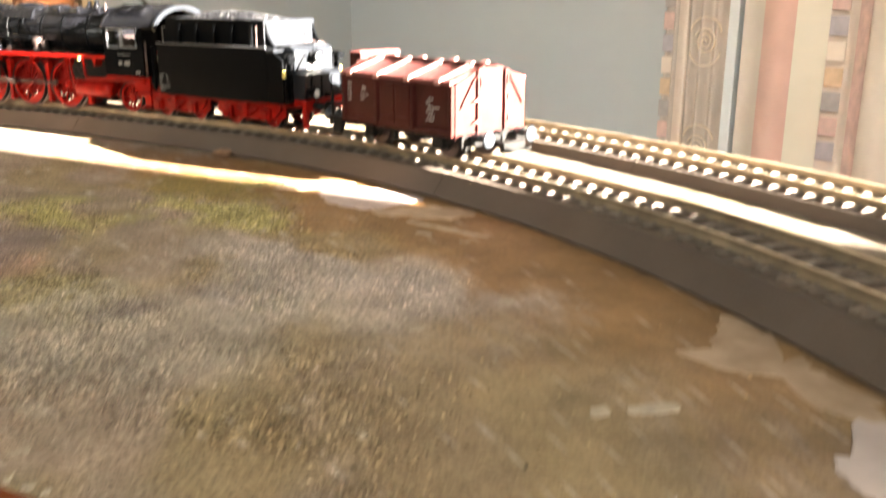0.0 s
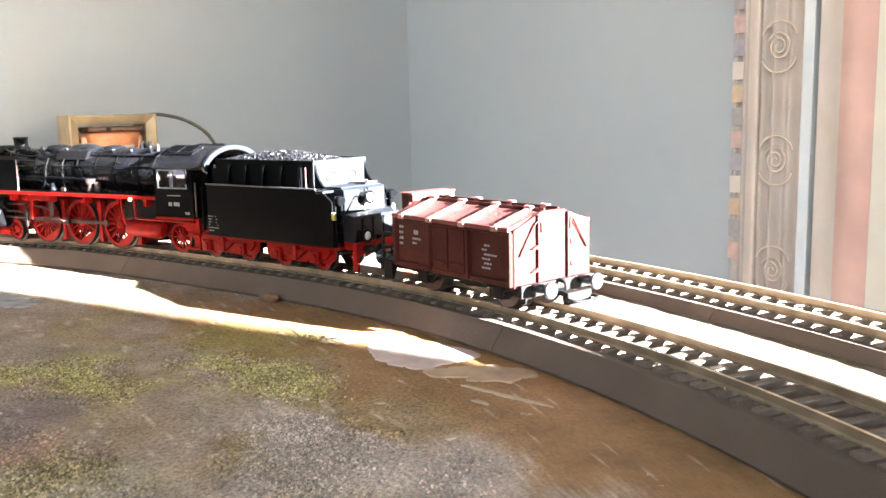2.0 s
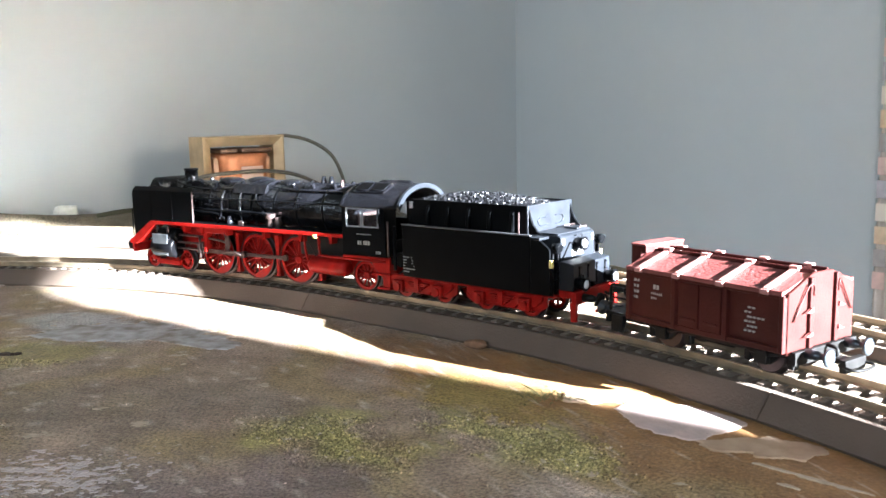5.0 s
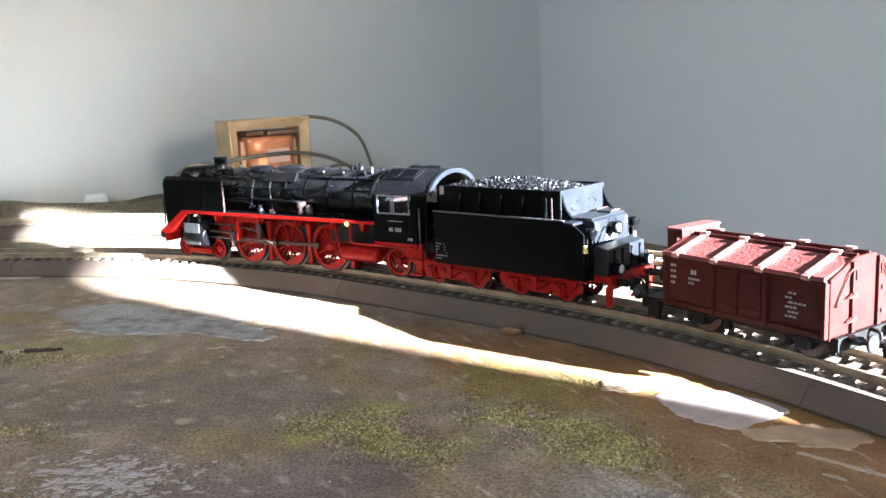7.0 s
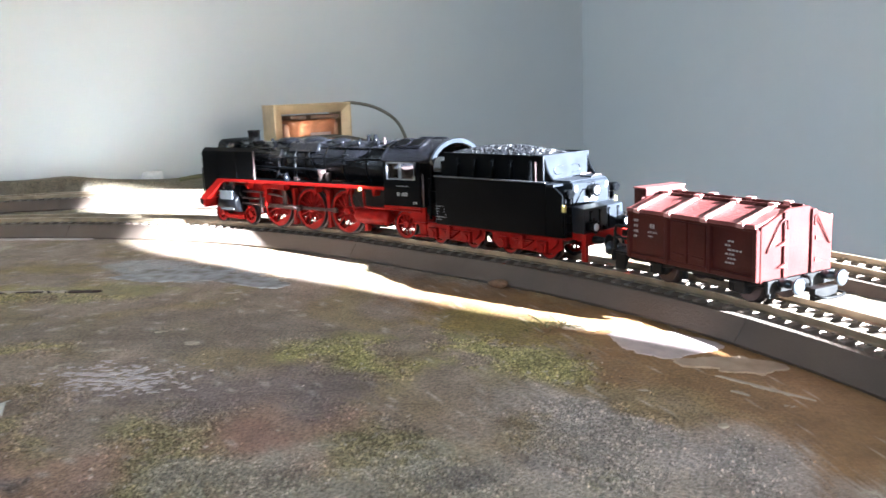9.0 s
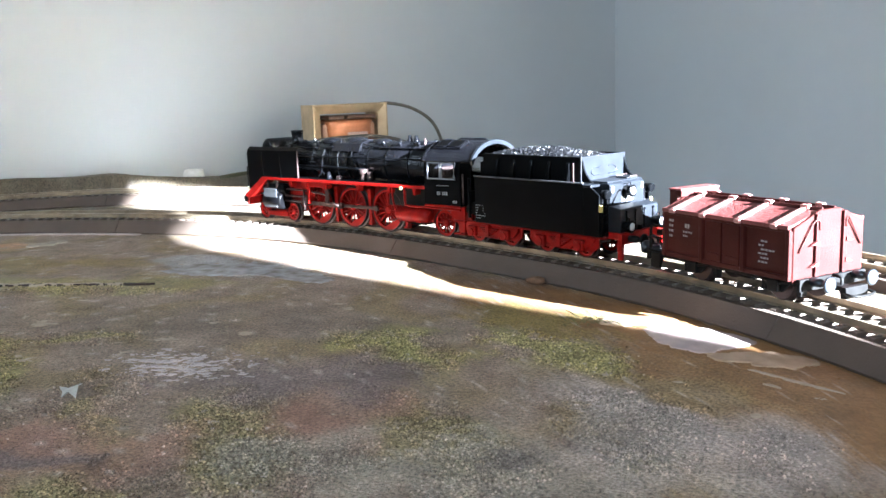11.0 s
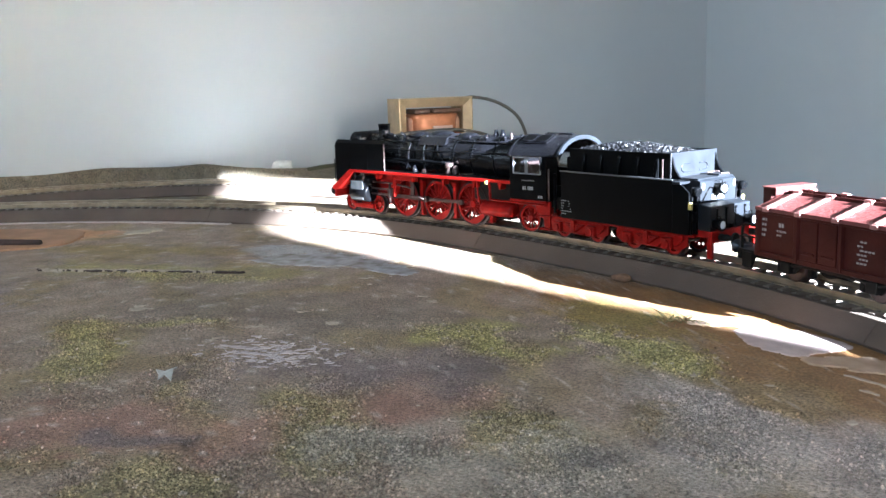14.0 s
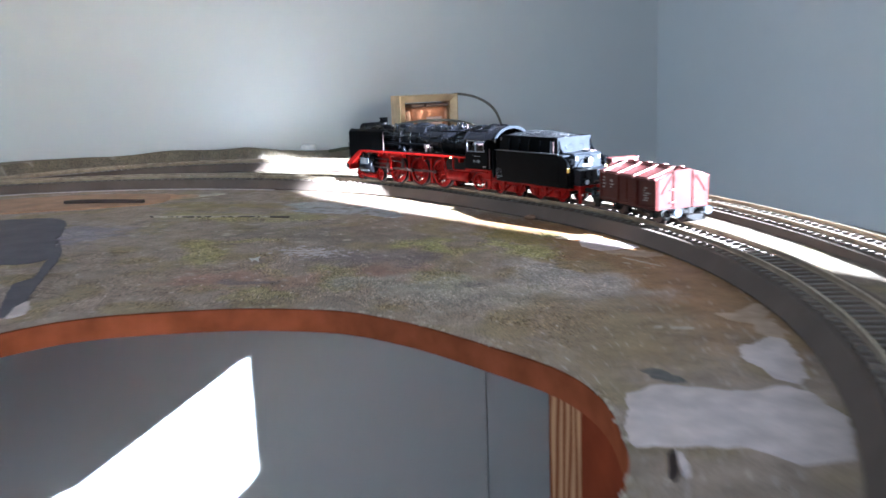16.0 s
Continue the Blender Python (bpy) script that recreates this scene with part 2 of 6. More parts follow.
def lathe(bm, profile, p0, p1, seg=20):
    """A turned body: profile of (part of the way from p0 to p1, radius)."""
    p0, p1 = Vector(p0), Vector(p1)
    w = (p1 - p0).normalized()
    u = w.orthogonal().normalized()
    v = w.cross(u)
    rings = []
    for f, r in profile:
        c = p0.lerp(p1, f)
        rings.append([bm.verts.new(c + (u * math.cos(2 * math.pi * i / seg) + v * math.sin(2 * math.pi * i / seg)) * max(r, 1e-6)) for i in range(seg)])
    for a, b in zip(rings, rings[1:]):
        for i in range(seg):
            f = bm.faces.new((a[i], a[(i + 1) % seg], b[(i + 1) % seg], b[i]))
            f.smooth = True
    bm.faces.new(rings[0][::-1])
    bm.faces.new(rings[-1])


def cyl(bm, p0, p1, r, seg=16, r1=None):
    lathe(bm, [(0, r), (1, r if r1 is None else r1)], p0, p1, seg)


def tube(bm, points, r, seg=8):
    """A round bar bent through the points."""
    pts = [Vector(p) for p in points]
    rings, u = [], None
    for i, p in enumerate(pts):
        w = (pts[min(i + 1, len(pts) - 1)] - pts[max(i - 1, 0)]).normalized()
        u = (w.orthogonal() if u is None else u - w * u.dot(w)).normalized()
        v = w.cross(u)
        rings.append([bm.verts.new(p + (u * math.cos(2 * math.pi * k / seg) + v * math.sin(2 * math.pi * k / seg)) * r) for k in range(seg)])
    for a, b in zip(rings, rings[1:]):
        for k in range(seg):
            f = bm.faces.new((a[k], a[(k + 1) % seg], b[(k + 1) % seg], b[k]))
            f.smooth = True
    bm.faces.new(rings[0][::-1])
    bm.faces.new(rings[-1])


def bent(points, n=8):
    """Smooth way through the points."""
    p = [Vector(q) for q in points]
    p = [p[0] * 2 - p[1]] + p + [p[-1] * 2 - p[-2]]
    out = []
    for i in range(1, len(p) - 2):
        for k in range(n):
            t = k / n
            a, b, c, d = p[i - 1:i + 3]
            out.append(0.5 * ((2 * b) + (c - a) * t + (2 * a - 5 * b + 4 * c - d) * t * t + (3 * b - a - 3 * c + d) * t ** 3))
    return out + [p[-2]]


def mesh_of(name, bm, material):
    me = bpy.data.meshes.new(name)
    bmesh.ops.recalc_face_normals(bm, faces=bm.faces[:])
    bm.to_mesh(me)
    bm.free()
    me.materials.append(material)
    return me


def part(name, bm, material, parent, label=""):
    ob = new(name, bm if isinstance(bm, bpy.types.Mesh) else mesh_of(name, bm, material))
    ob.parent = parent
    return tagged(ob, label)


def thing(name, label, category, group="", kind=""):
    return tagged(new(name), label, category, group, kind)


MM = 0.001


class Mm:
    """Draws into one mesh in millimetres."""

    def __init__(self):
        self.bm = bmesh.new()

    def box(self, x0, x1, y0, y1, z0, z1, bevel=0.0):
        box(self.bm, x0 * MM, x1 * MM, y0 * MM, y1 * MM, z0 * MM, z1 * MM, bevel * MM)
        return self

    def cyl(self, p0, p1, r, seg=16, r1=None):
        cyl(self.bm, [c * MM for c in p0], [c * MM for c in p1], r * MM, seg, None if r1 is None else r1 * MM)
        return self

    def lathe(self, profile, p0, p1, seg=20):
        lathe(self.bm, [(f, r * MM) for f, r in profile], [c * MM for c in p0], [c * MM for c in p1], seg)
        return self

    def tube(self, pts, r, seg=6):
        tube(self.bm, [[c * MM for c in p] for p in pts], r * MM, seg)
        return self

    def prism(self, outline, axis, a, b, bevel=0.0):
        prism(self.bm, [[c * MM for c in p] for p in outline], axis, a * MM, b * MM, bevel * MM)
        return self


# ---- the track's line ----
R = 0.4375
TURN = radians(62)
STRAIGHT = 0.08
C1 = Vector((-0.295, -0.29))
C2 = C1 + STRAIGHT * Vector((-math.sin(TURN), math.cos(TURN)))
RAIL_Z = 0.0115
BED_Z = 0.0082


def on_track(s, out=0.0):
    """Place and heading on the inner track: s metres past the start of its straight, out metres to the outside."""
    if s < 0:
        a, c = TURN + s / R, C1
    elif s > STRAIGHT:
        a, c = TURN + (s - STRAIGHT) / R, C2
    else:
        a, c = TURN, C1 + s * Vector((-math.sin(TURN), math.cos(TURN)))
    n = Vector((math.cos(a), math.sin(a)))
    return c + n * (R + out), a + math.pi / 2


R2 = 0.74
C3 = Vector((0.036, 0.068)) - R2 * Vector((math.cos(radians(42)), math.sin(radians(42)))) + Vector((0.0153, 0.0138))
R3 = 0.254
END2 = radians(42) + 0.5 / R2
C4 = C3 + Vector((math.cos(END2), math.sin(END2))) * (R2 - R3)


def on_track2(s, out=0.0):
    """The outer track: a wide bend that tightens along the wall."""
    if s > 0.5:
        a = END2 + (s - 0.5) / R3
        return C4 + Vector((math.cos(a), math.sin(a))) * (R3 + out), a + math.pi / 2
    a = radians(42) + s / R2
    return C3 + Vector((math.cos(a), math.sin(a))) * (R2 + out), a + math.pi / 2


# ---- the room ----
def slab(name, mat, a, b, z0, z1, inward, thick, label, openings=()):
    """A wall from a to b, its inner face on that line, with openings of (from, to, low, high at the start, high at the end)."""
    a, b = Vector(a), Vector(b)
    w = (b - a).normalized()
    length = (b - a).length
    n = Vector(inward).normalized()
    bm = bmesh.new()
    cuts = sorted({0.0, length, *[o[0] for o in openings], *[o[1] for o in openings]})
    for u0, u1 in zip(cuts, cuts[1:]):
        gaps = [o for o in openings if o[0] <= u0 + 1e-6 and o[1] >= u1 - 1e-6]
        if not gaps:
            box(bm, u0, u1, 0, thick, z0, z1)
            continue
        o = gaps[0]
        h0, h1 = [o[3] + (o[4] - o[3]) * (u - o[0]) / (o[1] - o[0]) for u in (u0, u1)]
        box(bm, u0, u1, 0, thick, z0, o[2])
        prism(bm, [(u0, h0), (u1, h1), (u1, z1), (u0, z1)], 1, 0, thick)
    ob = new(name, mesh_of(name, bm, mat))
    ob.matrix_world = Matrix(((w.x, -n.x, 0, a.x), (w.y, -n.y, 0, a.y), (0, 0, 1, 0), (0, 0, 0, 1)))
    return tagged(ob, label, "wall", kind="structure")


NL, NR = Vector((0.743, -0.669, 0)), Vector((-0.669, -0.743, 0))
FAR_L, FAR_R = CORNER + ALONG_L * 3.4, CORNER + ALONG_R * 3.2
FAR = FAR_L + ALONG_R * 3.2
slab("wall_west", M_WALL, CORNER - ALONG_L * 0.0, FAR_L, FLOOR_Z, CEIL_Z, NL, 0.12, "plain pale grey painted plaster wall")
slab("wall_north", M_WALL, CORNER, FAR_R, FLOOR_Z, CEIL_Z, NR, 0.03, "pale grey painted plaster wall with a window opening",
     ((1.28, 2.79, 0.14, 0.529, 0.529),))
slab("wall_south", M_FARWALL, FAR_L, FAR, FLOOR_Z, CEIL_Z, -NR, 0.12, "unseen wall behind the layout, darkened taupe, with an added opening", ((1.8, 3.0, 0.7, 1.6, 1.6),))
slab("wall_east", M_FARWALL, FAR_R, FAR, FLOOR_Z, CEIL_Z, -NL, 0.12, "unseen wall at the far side, darkened taupe to cut reflections")
for nm, z, m, th, lab in (("floor", FLOOR_Z, M_FLOOR, -0.05, "grey carpeted floor under the layout"), ("ceiling", CEIL_Z, M_CEIL, 0.1, "plain white ceiling")):
    bm = bmesh.new()
    q = [CORNER, FAR_L, FAR, FAR_R]
    prism(bm, [(v.x, v.y) for v in q], 2, min(z, z + th), max(z, z + th))
    tagged(new(nm, mesh_of(nm, bm, m)), lab, nm, kind="structure")


# unseen panels before the window, added to cut the sun patches to shape
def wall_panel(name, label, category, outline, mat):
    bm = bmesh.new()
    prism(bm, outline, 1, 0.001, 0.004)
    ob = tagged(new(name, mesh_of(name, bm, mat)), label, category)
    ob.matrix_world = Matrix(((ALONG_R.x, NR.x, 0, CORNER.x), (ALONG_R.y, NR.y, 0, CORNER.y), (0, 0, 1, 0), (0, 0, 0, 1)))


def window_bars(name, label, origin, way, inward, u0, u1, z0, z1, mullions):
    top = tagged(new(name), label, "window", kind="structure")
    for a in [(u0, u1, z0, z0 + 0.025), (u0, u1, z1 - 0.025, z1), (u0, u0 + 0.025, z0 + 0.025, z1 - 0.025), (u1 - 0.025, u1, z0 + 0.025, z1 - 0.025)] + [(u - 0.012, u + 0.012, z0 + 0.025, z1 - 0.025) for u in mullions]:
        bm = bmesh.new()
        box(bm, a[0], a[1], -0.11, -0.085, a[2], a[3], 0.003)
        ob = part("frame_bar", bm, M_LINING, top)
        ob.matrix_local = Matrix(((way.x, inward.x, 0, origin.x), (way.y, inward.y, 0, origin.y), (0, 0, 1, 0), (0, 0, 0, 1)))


# made-up frame for the opening that holds the fill lamp
window_bars("fill_opening_bars", "unseen white frame added around the fill lamp's opening", FAR_L, ALONG_R, -NR, 1.8, 3.0, 0.7, 1.6, (2.4,))

# ---- curtains beside the window ----
def curtain(label, w0, w1, gap, waves, depth, mat):
    top = thing("curtain", label, "curtain", "curtains")
    top.location = (*(CORNER + ALONG_R * w0)[:2], 0)
    bm = bmesh.new()
    n = 120
    width = w1 - w0

    def at(u):
        d = gap + depth * (0.5 - 0.5 * math.cos(2 * math.pi * waves * u ** 1.1)) + 0.003 * math.sin(31 * u)
        return ALONG_R * (width * u) + NR * d
    for k in (0.0, 0.0016):
        rows = [[bm.verts.new(at(i / n) + NR * k + Vector((0, 0, z))) for i in range(n + 1)] for z in (-0.62, -0.2, 0.1, 0.5, 1.35)]
        for a, b in zip(rows, rows[1:]):
            for i in range(n):
                bm.faces.new((a[i], a[i + 1], b[i + 1], b[i])).smooth = True
    part("cloth", bm, mat, top)
    return top, at


def edge_patches(parent, at, u, lift, first):
    """A column of small cloth squares down a curtain's edge."""
    for k in range(34):
        z = -0.05 + k * 0.0174
        bm = bmesh.new()
        box(bm, 0, 0.0128, 0, 0.0006, z, z + 0.0134, 0.0002)
        ob = part("cloth_patch", bm, SQUARES[(first - k) % 5], parent)
        p = at(u) + NR * lift
        ob.matrix_local = Matrix(((ALONG_R.x, NR.x, 0, p.x), (ALONG_R.y, NR.y, 0, p.y), (0, 0, 1, 0), (0, 0, 0, 1)))


def stripe(name, parent, at, u0, u1, mat):
    """A woven stripe that follows the folds."""
    bm = bmesh.new()
    for k in (0.0018, 0.003):
        rows = [[bm.verts.new(at(u0 + (u1 - u0) * i / 14) + NR * k + Vector((0, 0, z))) for i in range(15)] for z in (-0.62, 0.3, 1.35)]
        for a, b in zip(rows, rows[1:]):
            for i in range(14):
                bm.faces.new((a[i], a[i + 1], b[i + 1], b[i])).smooth = True
    part(name, bm, mat, parent)


SQUARES = [M_SQ_O, M_SQ_G, M_SQ_R, M_SQ_M, M_CURT_B]
ca, at_a = curtain("taupe curtain with patchwork edge and stitched cream spirals", 0.440, 0.497, 0.016, 2.2, 0.007, M_CURT_A)
edge_patches(ca, at_a, 0.02, 0.0045, 7)
stripe("pale_stripe", ca, at_a, 0.30, 0.40, M_CURT_B)
for k in range(7):
    c = at_a(0.73) + NR * 0.0052 + Vector((0, 0, 0.0288 + (k - 1) * 0.083))
    bm = bmesh.new()
    pts = [c + ALONG_R * (0.0012 + 0.00062 * a) * math.cos(a) * 0.9 + Vector((0, 0, 1)) * (0.0012 + 0.00062 * a) * math.sin(a) for a in [i * 0.3 for i in range(52)]]
    tube(bm, pts, 0.0008, 6)
    part("stitched_spiral", bm, M_EMB, ca)
    for way in (1, -1):
        bm = bmesh.new()
        tube(bm, [c + ALONG_R * (0.0135 * math.cos(a)) + Vector((0, 0, way * (0.006 + 0.0125 * math.sin(a)))) for a in [0.15 + i * 0.2 for i in range(15)]], 0.0009, 6)
        part("stitched_bow", bm, M_EMB, ca)
cb, at_b = curtain("beige, salmon and cream striped curtain, gathered in folds", 0.511, 1.081, 0.022, 9, 0.022, M_CURT_B)
for u0, u1 in ((0.045, 0.088), (0.33, 0.38), (0.55, 0.6), (0.8, 0.86)):
    stripe("salmon_stripe", cb, at_b, u0, u1, M_CURT_P)
stripe("cream_stripe", cb, at_b, 0.089, 0.117, M_CREAMCLOTH)
edge_patches(cb, at_b, 0.119, 0.0045, 3)
stripe("rose_stripe", cb, at_b, 0.150, 0.172, M_SQ_R)
# drape, shutter and blind are made-up panels that trim the sunlight
wall_panel("drape", "unseen slanted panel over the window, added to shape the sun", "drape", [(1.24, 0.25), (1.338, 0.304), (1.786, 0.503), (1.86, 0.60), (1.24, 0.60)], M_CURT_B)
wall_panel("shutter", "unseen low panel before the window, added to block sun", "shutter", [(1.26, 0.10), (1.853, 0.10), (1.853, 0.304), (1.26, 0.304)], M_LINING)
wall_panel("upper_sun_mask", "unseen upper panel over the window, added to block sun", "blind", [(2.113, 0.379), (2.82, 0.379), (2.82, 0.58), (2.113, 0.58)], M_LINING)
bm = bmesh.new()
box(bm, 0, 0.0085, 0, 0.012, -0.62, 1.35, 0.001)
ob = tagged(new("window_frame", mesh_of("window_frame", bm, M_LINING)), "narrow white upright of the window frame", "window frame", kind="structure")
p = CORNER + ALONG_R * 0.4985 + NR * 0.012
ob.matrix_world = Matrix(((ALONG_R.x, NR.x, 0, p.x), (ALONG_R.y, NR.y, 0, p.y), (0, 0, 1, 0), (0, 0, 0, 1)))


# ---- the layout board with its painted scenery ----
CUT = bent([(0.078, -0.95, 0), (0.078, -0.6, 0), (0.077, -0.4, 0), (0.069, -0.292, 0), (0.059, -0.257, 0), (0.045, -0.231, 0), (0.024, -0.211, 0), (-0.01, -0.1945, 0), (-0.04, -0.182, 0), (-0.062, -0.1755, 0),
            (-0.088, -0.172, 0), (-0.12, -0.1785, 0), (-0.142, -0.187, 0), (-0.17, -0.2035, 0), (-0.187, -0.2165, 0), (-0.203, -0.240, 0), (-0.225, -0.31, 0), (-0.25, -0.42, 0), (-0.26, -0.6, 0), (-0.26, -0.95, 0)], 24)
WL = CORNER + NL * 0.006
RIM = [(0.62, -0.95, 0), (0.5, -0.36, 0), (0.214, -0.024, 0), (0.12, 0.08, 0), (-0.05, 0.268, 0), (-0.21, 0.445, 0)] + [tuple(WL + ALONG_L * d) for d in (0.27, 0.42, 0.6, 0.8, 1.1, 1.5, 1.9)]


def resample(pts, n):
    pts = [Vector(p) for p in pts]
    d = [0.0]
    for a, b in zip(pts, pts[1:]):
        d.append(d[-1] + (b - a).length)
    out, j = [], 0
    for i in range(n):
        t = d[-1] * i / (n - 1)
        while j < len(pts) - 2 and d[j + 1] < t:
            j += 1
        out.append(pts[j].lerp(pts[j + 1], (t - d[j]) / max(d[j + 1] - d[j], 1e-9)))
    return out


def smooth(a, b, x):
    t = min(1, max(0, (x - a) / (b - a)))
    return t * t * (3 - 2 * t)


def hill(x, y):
    """Rise of the scenery along the wall."""
    p = Vector((x, y, 0)) - CORNER
    d, u = p.dot(NL), p.dot(ALONG_L)
    k = smooth(0.5, 0.42, u)
    d1, d2 = math.hypot(x - C1.x, y - C1.y), math.hypot(x - C3.x, y - C3.y)
    fill = 0.0045 * smooth(R + 0.008, R + 0.02, d1) * smooth(R2 - 0.008, R2 - 0.02, d2) * smooth(-0.16, -0.08, x)
    crest = 0.0175 + 0.004 * smooth(0.48, 0.58, u)
    bank = crest * smooth(0.15 + 0.09 * k, 0.05 + 0.09 * k, d) * smooth(0.2, 0.32, u) - (crest - 0.008) * smooth(0.075, 0.0, d) * smooth(0.58, 0.5, u)
    cut = smooth(R3 + 0.0165, R3 + 0.024, math.hypot(x - C4.x, y - C4.y)) if x < C4.x + 0.06 else 1
    cut = 1 - (1 - cut) * smooth(C4.x + 0.06, C4.x - 0.01, x)
    return fill + bank * cut + 0.0022 * cut * noise.noise(Vector((x * 14, y * 14, 3))) * smooth(0.2, 0.1, d)


# soft patches of paint: x, y, radius along, radius across, turn, colour, strength
OLIVE, GREEN, GREY, LILAC, RUST, BROWN, BLUE = (0.145, 0.108, 0.037), (0.188, 0.165, 0.064), (0.18, 0.153, 0.128), (0.255, 0.215, 0.19), (0.185, 0.108, 0.08), (0.150, 0.078, 0.030), (0.24, 0.25, 0.26)
DRY, MOSS, DUSK = (0.154, 0.088, 0.039), (0.162, 0.132, 0.07), (0.10, 0.085, 0.08)
DABS = [(0.02, -0.05, 0.10, 0.05, 130, DRY, 0.9), (-0.07, 0.03, 0.09, 0.03, 150, BROWN, 0.85), (0.06, -0.11, 0.08, 0.03, 115, DRY, 0.8), (-0.012, 0.012, 0.075, 0.02, 143, BROWN, 0.85),
        (-0.081, 0.014, 0.035, 0.014, 150, OLIVE, 0.9), (-0.113, -0.032, 0.031, 0.014, 150, GREEN, 0.82), (-0.061, -0.025, 0.038, 0.0135, 148, GREEN, 0.8),
        (-0.126, -0.115, 0.035, 0.0165, 127, MOSS, 0.95), (-0.073, -0.1, 0.031, 0.0115, 140, MOSS, 0.95), (-0.0215, -0.1025, 0.0125, 0.0085, 0, GREEN, 0.9),
        (-0.1385, -0.155, 0.0175, 0.0115, 125, MOSS, 0.95), (-0.105, -0.095, 0.024, 0.02, 40, RUST, 0.6), (-0.15, -0.135, 0.03, 0.016, 30, RUST, 0.6),
        (-0.185, -0.14, 0.03, 0.02, 30, RUST, 0.8), (-0.241, -0.085, 0.044, 0.0125, 136, GREEN, 0.62), (-0.26, 0.085, 0.05, 0.014, 165, BLUE, 0.7),
        (-0.045, -0.125, 0.05, 0.03, 10, (0.205, 0.175, 0.142), 0.75), (-0.092, -0.122, 0.026, 0.014, 10, (0.2, 0.172, 0.138), 0.8), (-0.178, -0.107, 0.023, 0.008, 131, MOSS, 0.72), (-0.029, -0.072, 0.019, 0.014, 0, GREY, 0.75), (-0.006, -0.078, 0.016, 0.0032, 141, DUSK, 0.75), (-0.039, -0.0965, 0.009, 0.003, 145, DUSK, 0.6), (-0.05, -0.112, 0.011, 0.004, 170, DUSK, 0.6), (-0.232, -0.047, 0.02, 0.01, 15, GREEN, 0.75), (-0.163, -0.140, 0.016, 0.008, 25, (0.10, 0.085, 0.085), 0.7), (-0.108, -0.1, 0.014, 0.008, 20, RUST, 0.7), (-0.018, -0.075, 0.045, 0.022, 150, LILAC, 0.7), (0.0, -0.1, 0.04, 0.02, 0, LILAC, 0.65),
        (-0.03, -0.085, 0.02, 0.012, 0, GREY, 0.6), (-0.13, -0.07, 0.04, 0.02, 20, (0.11, 0.085, 0.085), 0.7), (-0.3, 0.03, 0.08, 0.02, 10, GREEN, 0.6),
        (-0.36, 0.07, 0.06, 0.02, 10, OLIVE, 0.7), (-0.45, 0.095, 0.035, 0.02, 30, (0.34, 0.18, 0.09), 0.9), (-0.40, -0.09, 0.08, 0.05, 40, (0.15, 0.13, 0.15), 0.9),
        (0.03, -0.165, 0.055, 0.04, 120, (0.16, 0.115, 0.065), 0.8), (-0.018, -0.052, 0.03, 0.01, 160, (0.15, 0.105, 0.05), 0.8), (0.07, -0.36, 0.06, 0.08, 90, (0.2, 0.17, 0.18), 0.9), (-0.2, -0.02, 0.07, 0.03, 10, (0.12, 0.095, 0.075), 0.7)]


def paint(x, y):
    w = Vector((x * 22, y * 22, 0))
    f = noise.noise(w) * 0.5 + 0.5
    c = Vector((0.158, 0.119, 0.086)).lerp(Vector((0.188, 0.144, 0.113)), f)
    k = smooth(-0.02, 0.35, noise.noise(w * 1.7 + Vector((7, 3, 1))))
    c = c.lerp(Vector(OLIVE), 0.45 * k)
    jx, jy = 0.016 * noise.noise(Vector((x * 55, y * 55, 9))), 0.016 * noise.noise(Vector((x * 55, y * 55, 21)))
    fine = 0.4 * noise.noise(Vector((x * 260, y * 260, 5))) + 0.25 * noise.noise(Vector((x * 600, y * 600, 5)))
    for px, py, ra, rb, turn, col, s in DABS:
        dx, dy = x + jx - px, y + jy - py
        if abs(dx) > 0.16 or abs(dy) > 0.16:
            continue
        ct, st = math.cos(radians(turn)), math.sin(radians(turn))
        q = math.hypot((dx * ct + dy * st) / ra, (dy * ct - dx * st) / rb)
        m = smooth(1.25, 0.55, q + fine)
        c = c.lerp(Vector(col), m * s)
    rise = hill(x, y)
    if rise > 0.004:
        c = c.lerp(Vector((0.125, 0.094, 0.062)), smooth(0.004, 0.012, rise))
    sp = noise.noise(Vector((x * 420, y * 420, 2)))
    if sp > 0.52:
        c = c.lerp(Vector((0.34, 0.29, 0.25)), 0.5)
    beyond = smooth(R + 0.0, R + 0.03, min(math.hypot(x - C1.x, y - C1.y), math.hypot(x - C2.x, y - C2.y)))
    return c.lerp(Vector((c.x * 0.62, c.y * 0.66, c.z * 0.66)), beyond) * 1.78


def with_grain(c, x):
    """Colour and, as its fourth value, how coarse the surface is: glossy brown paint is smooth."""
    return (c.x, c.y, c.z, (1 - 0.8 * smooth(1.45, 1.95, c.x / c.y)) * (1 - 0.6 * smooth(-0.01, 0.04, x)))


NU, NV = 620, 230
inner, outer = resample(CUT, NU), resample(RIM, NU)
verts, cols, faces = [], [], []
for i in range(NU):
    for j in range(NV):
        t = (j / (NV - 1)) ** 1.25
        p = inner[i].lerp(outer[i], t)
        fine = 0.00035 * noise.noise(Vector((p.x * 160, p.y * 160, 0))) + 0.0003 * noise.noise(Vector((p.x * 480, p.y * 480, 4)))
        verts.append((p.x, p.y, hill(p.x, p.y) + fine * (1 if 0 < j < NV - 1 else 0)))
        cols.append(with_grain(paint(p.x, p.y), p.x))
for i in range(NU - 1):
    for j in range(NV - 1):
        a = i * NV + j
        faces.append((a, a + NV, a + NV + 1, a + 1))
me = bpy.data.meshes.new("ground")
me.from_pydata(verts, [], faces)
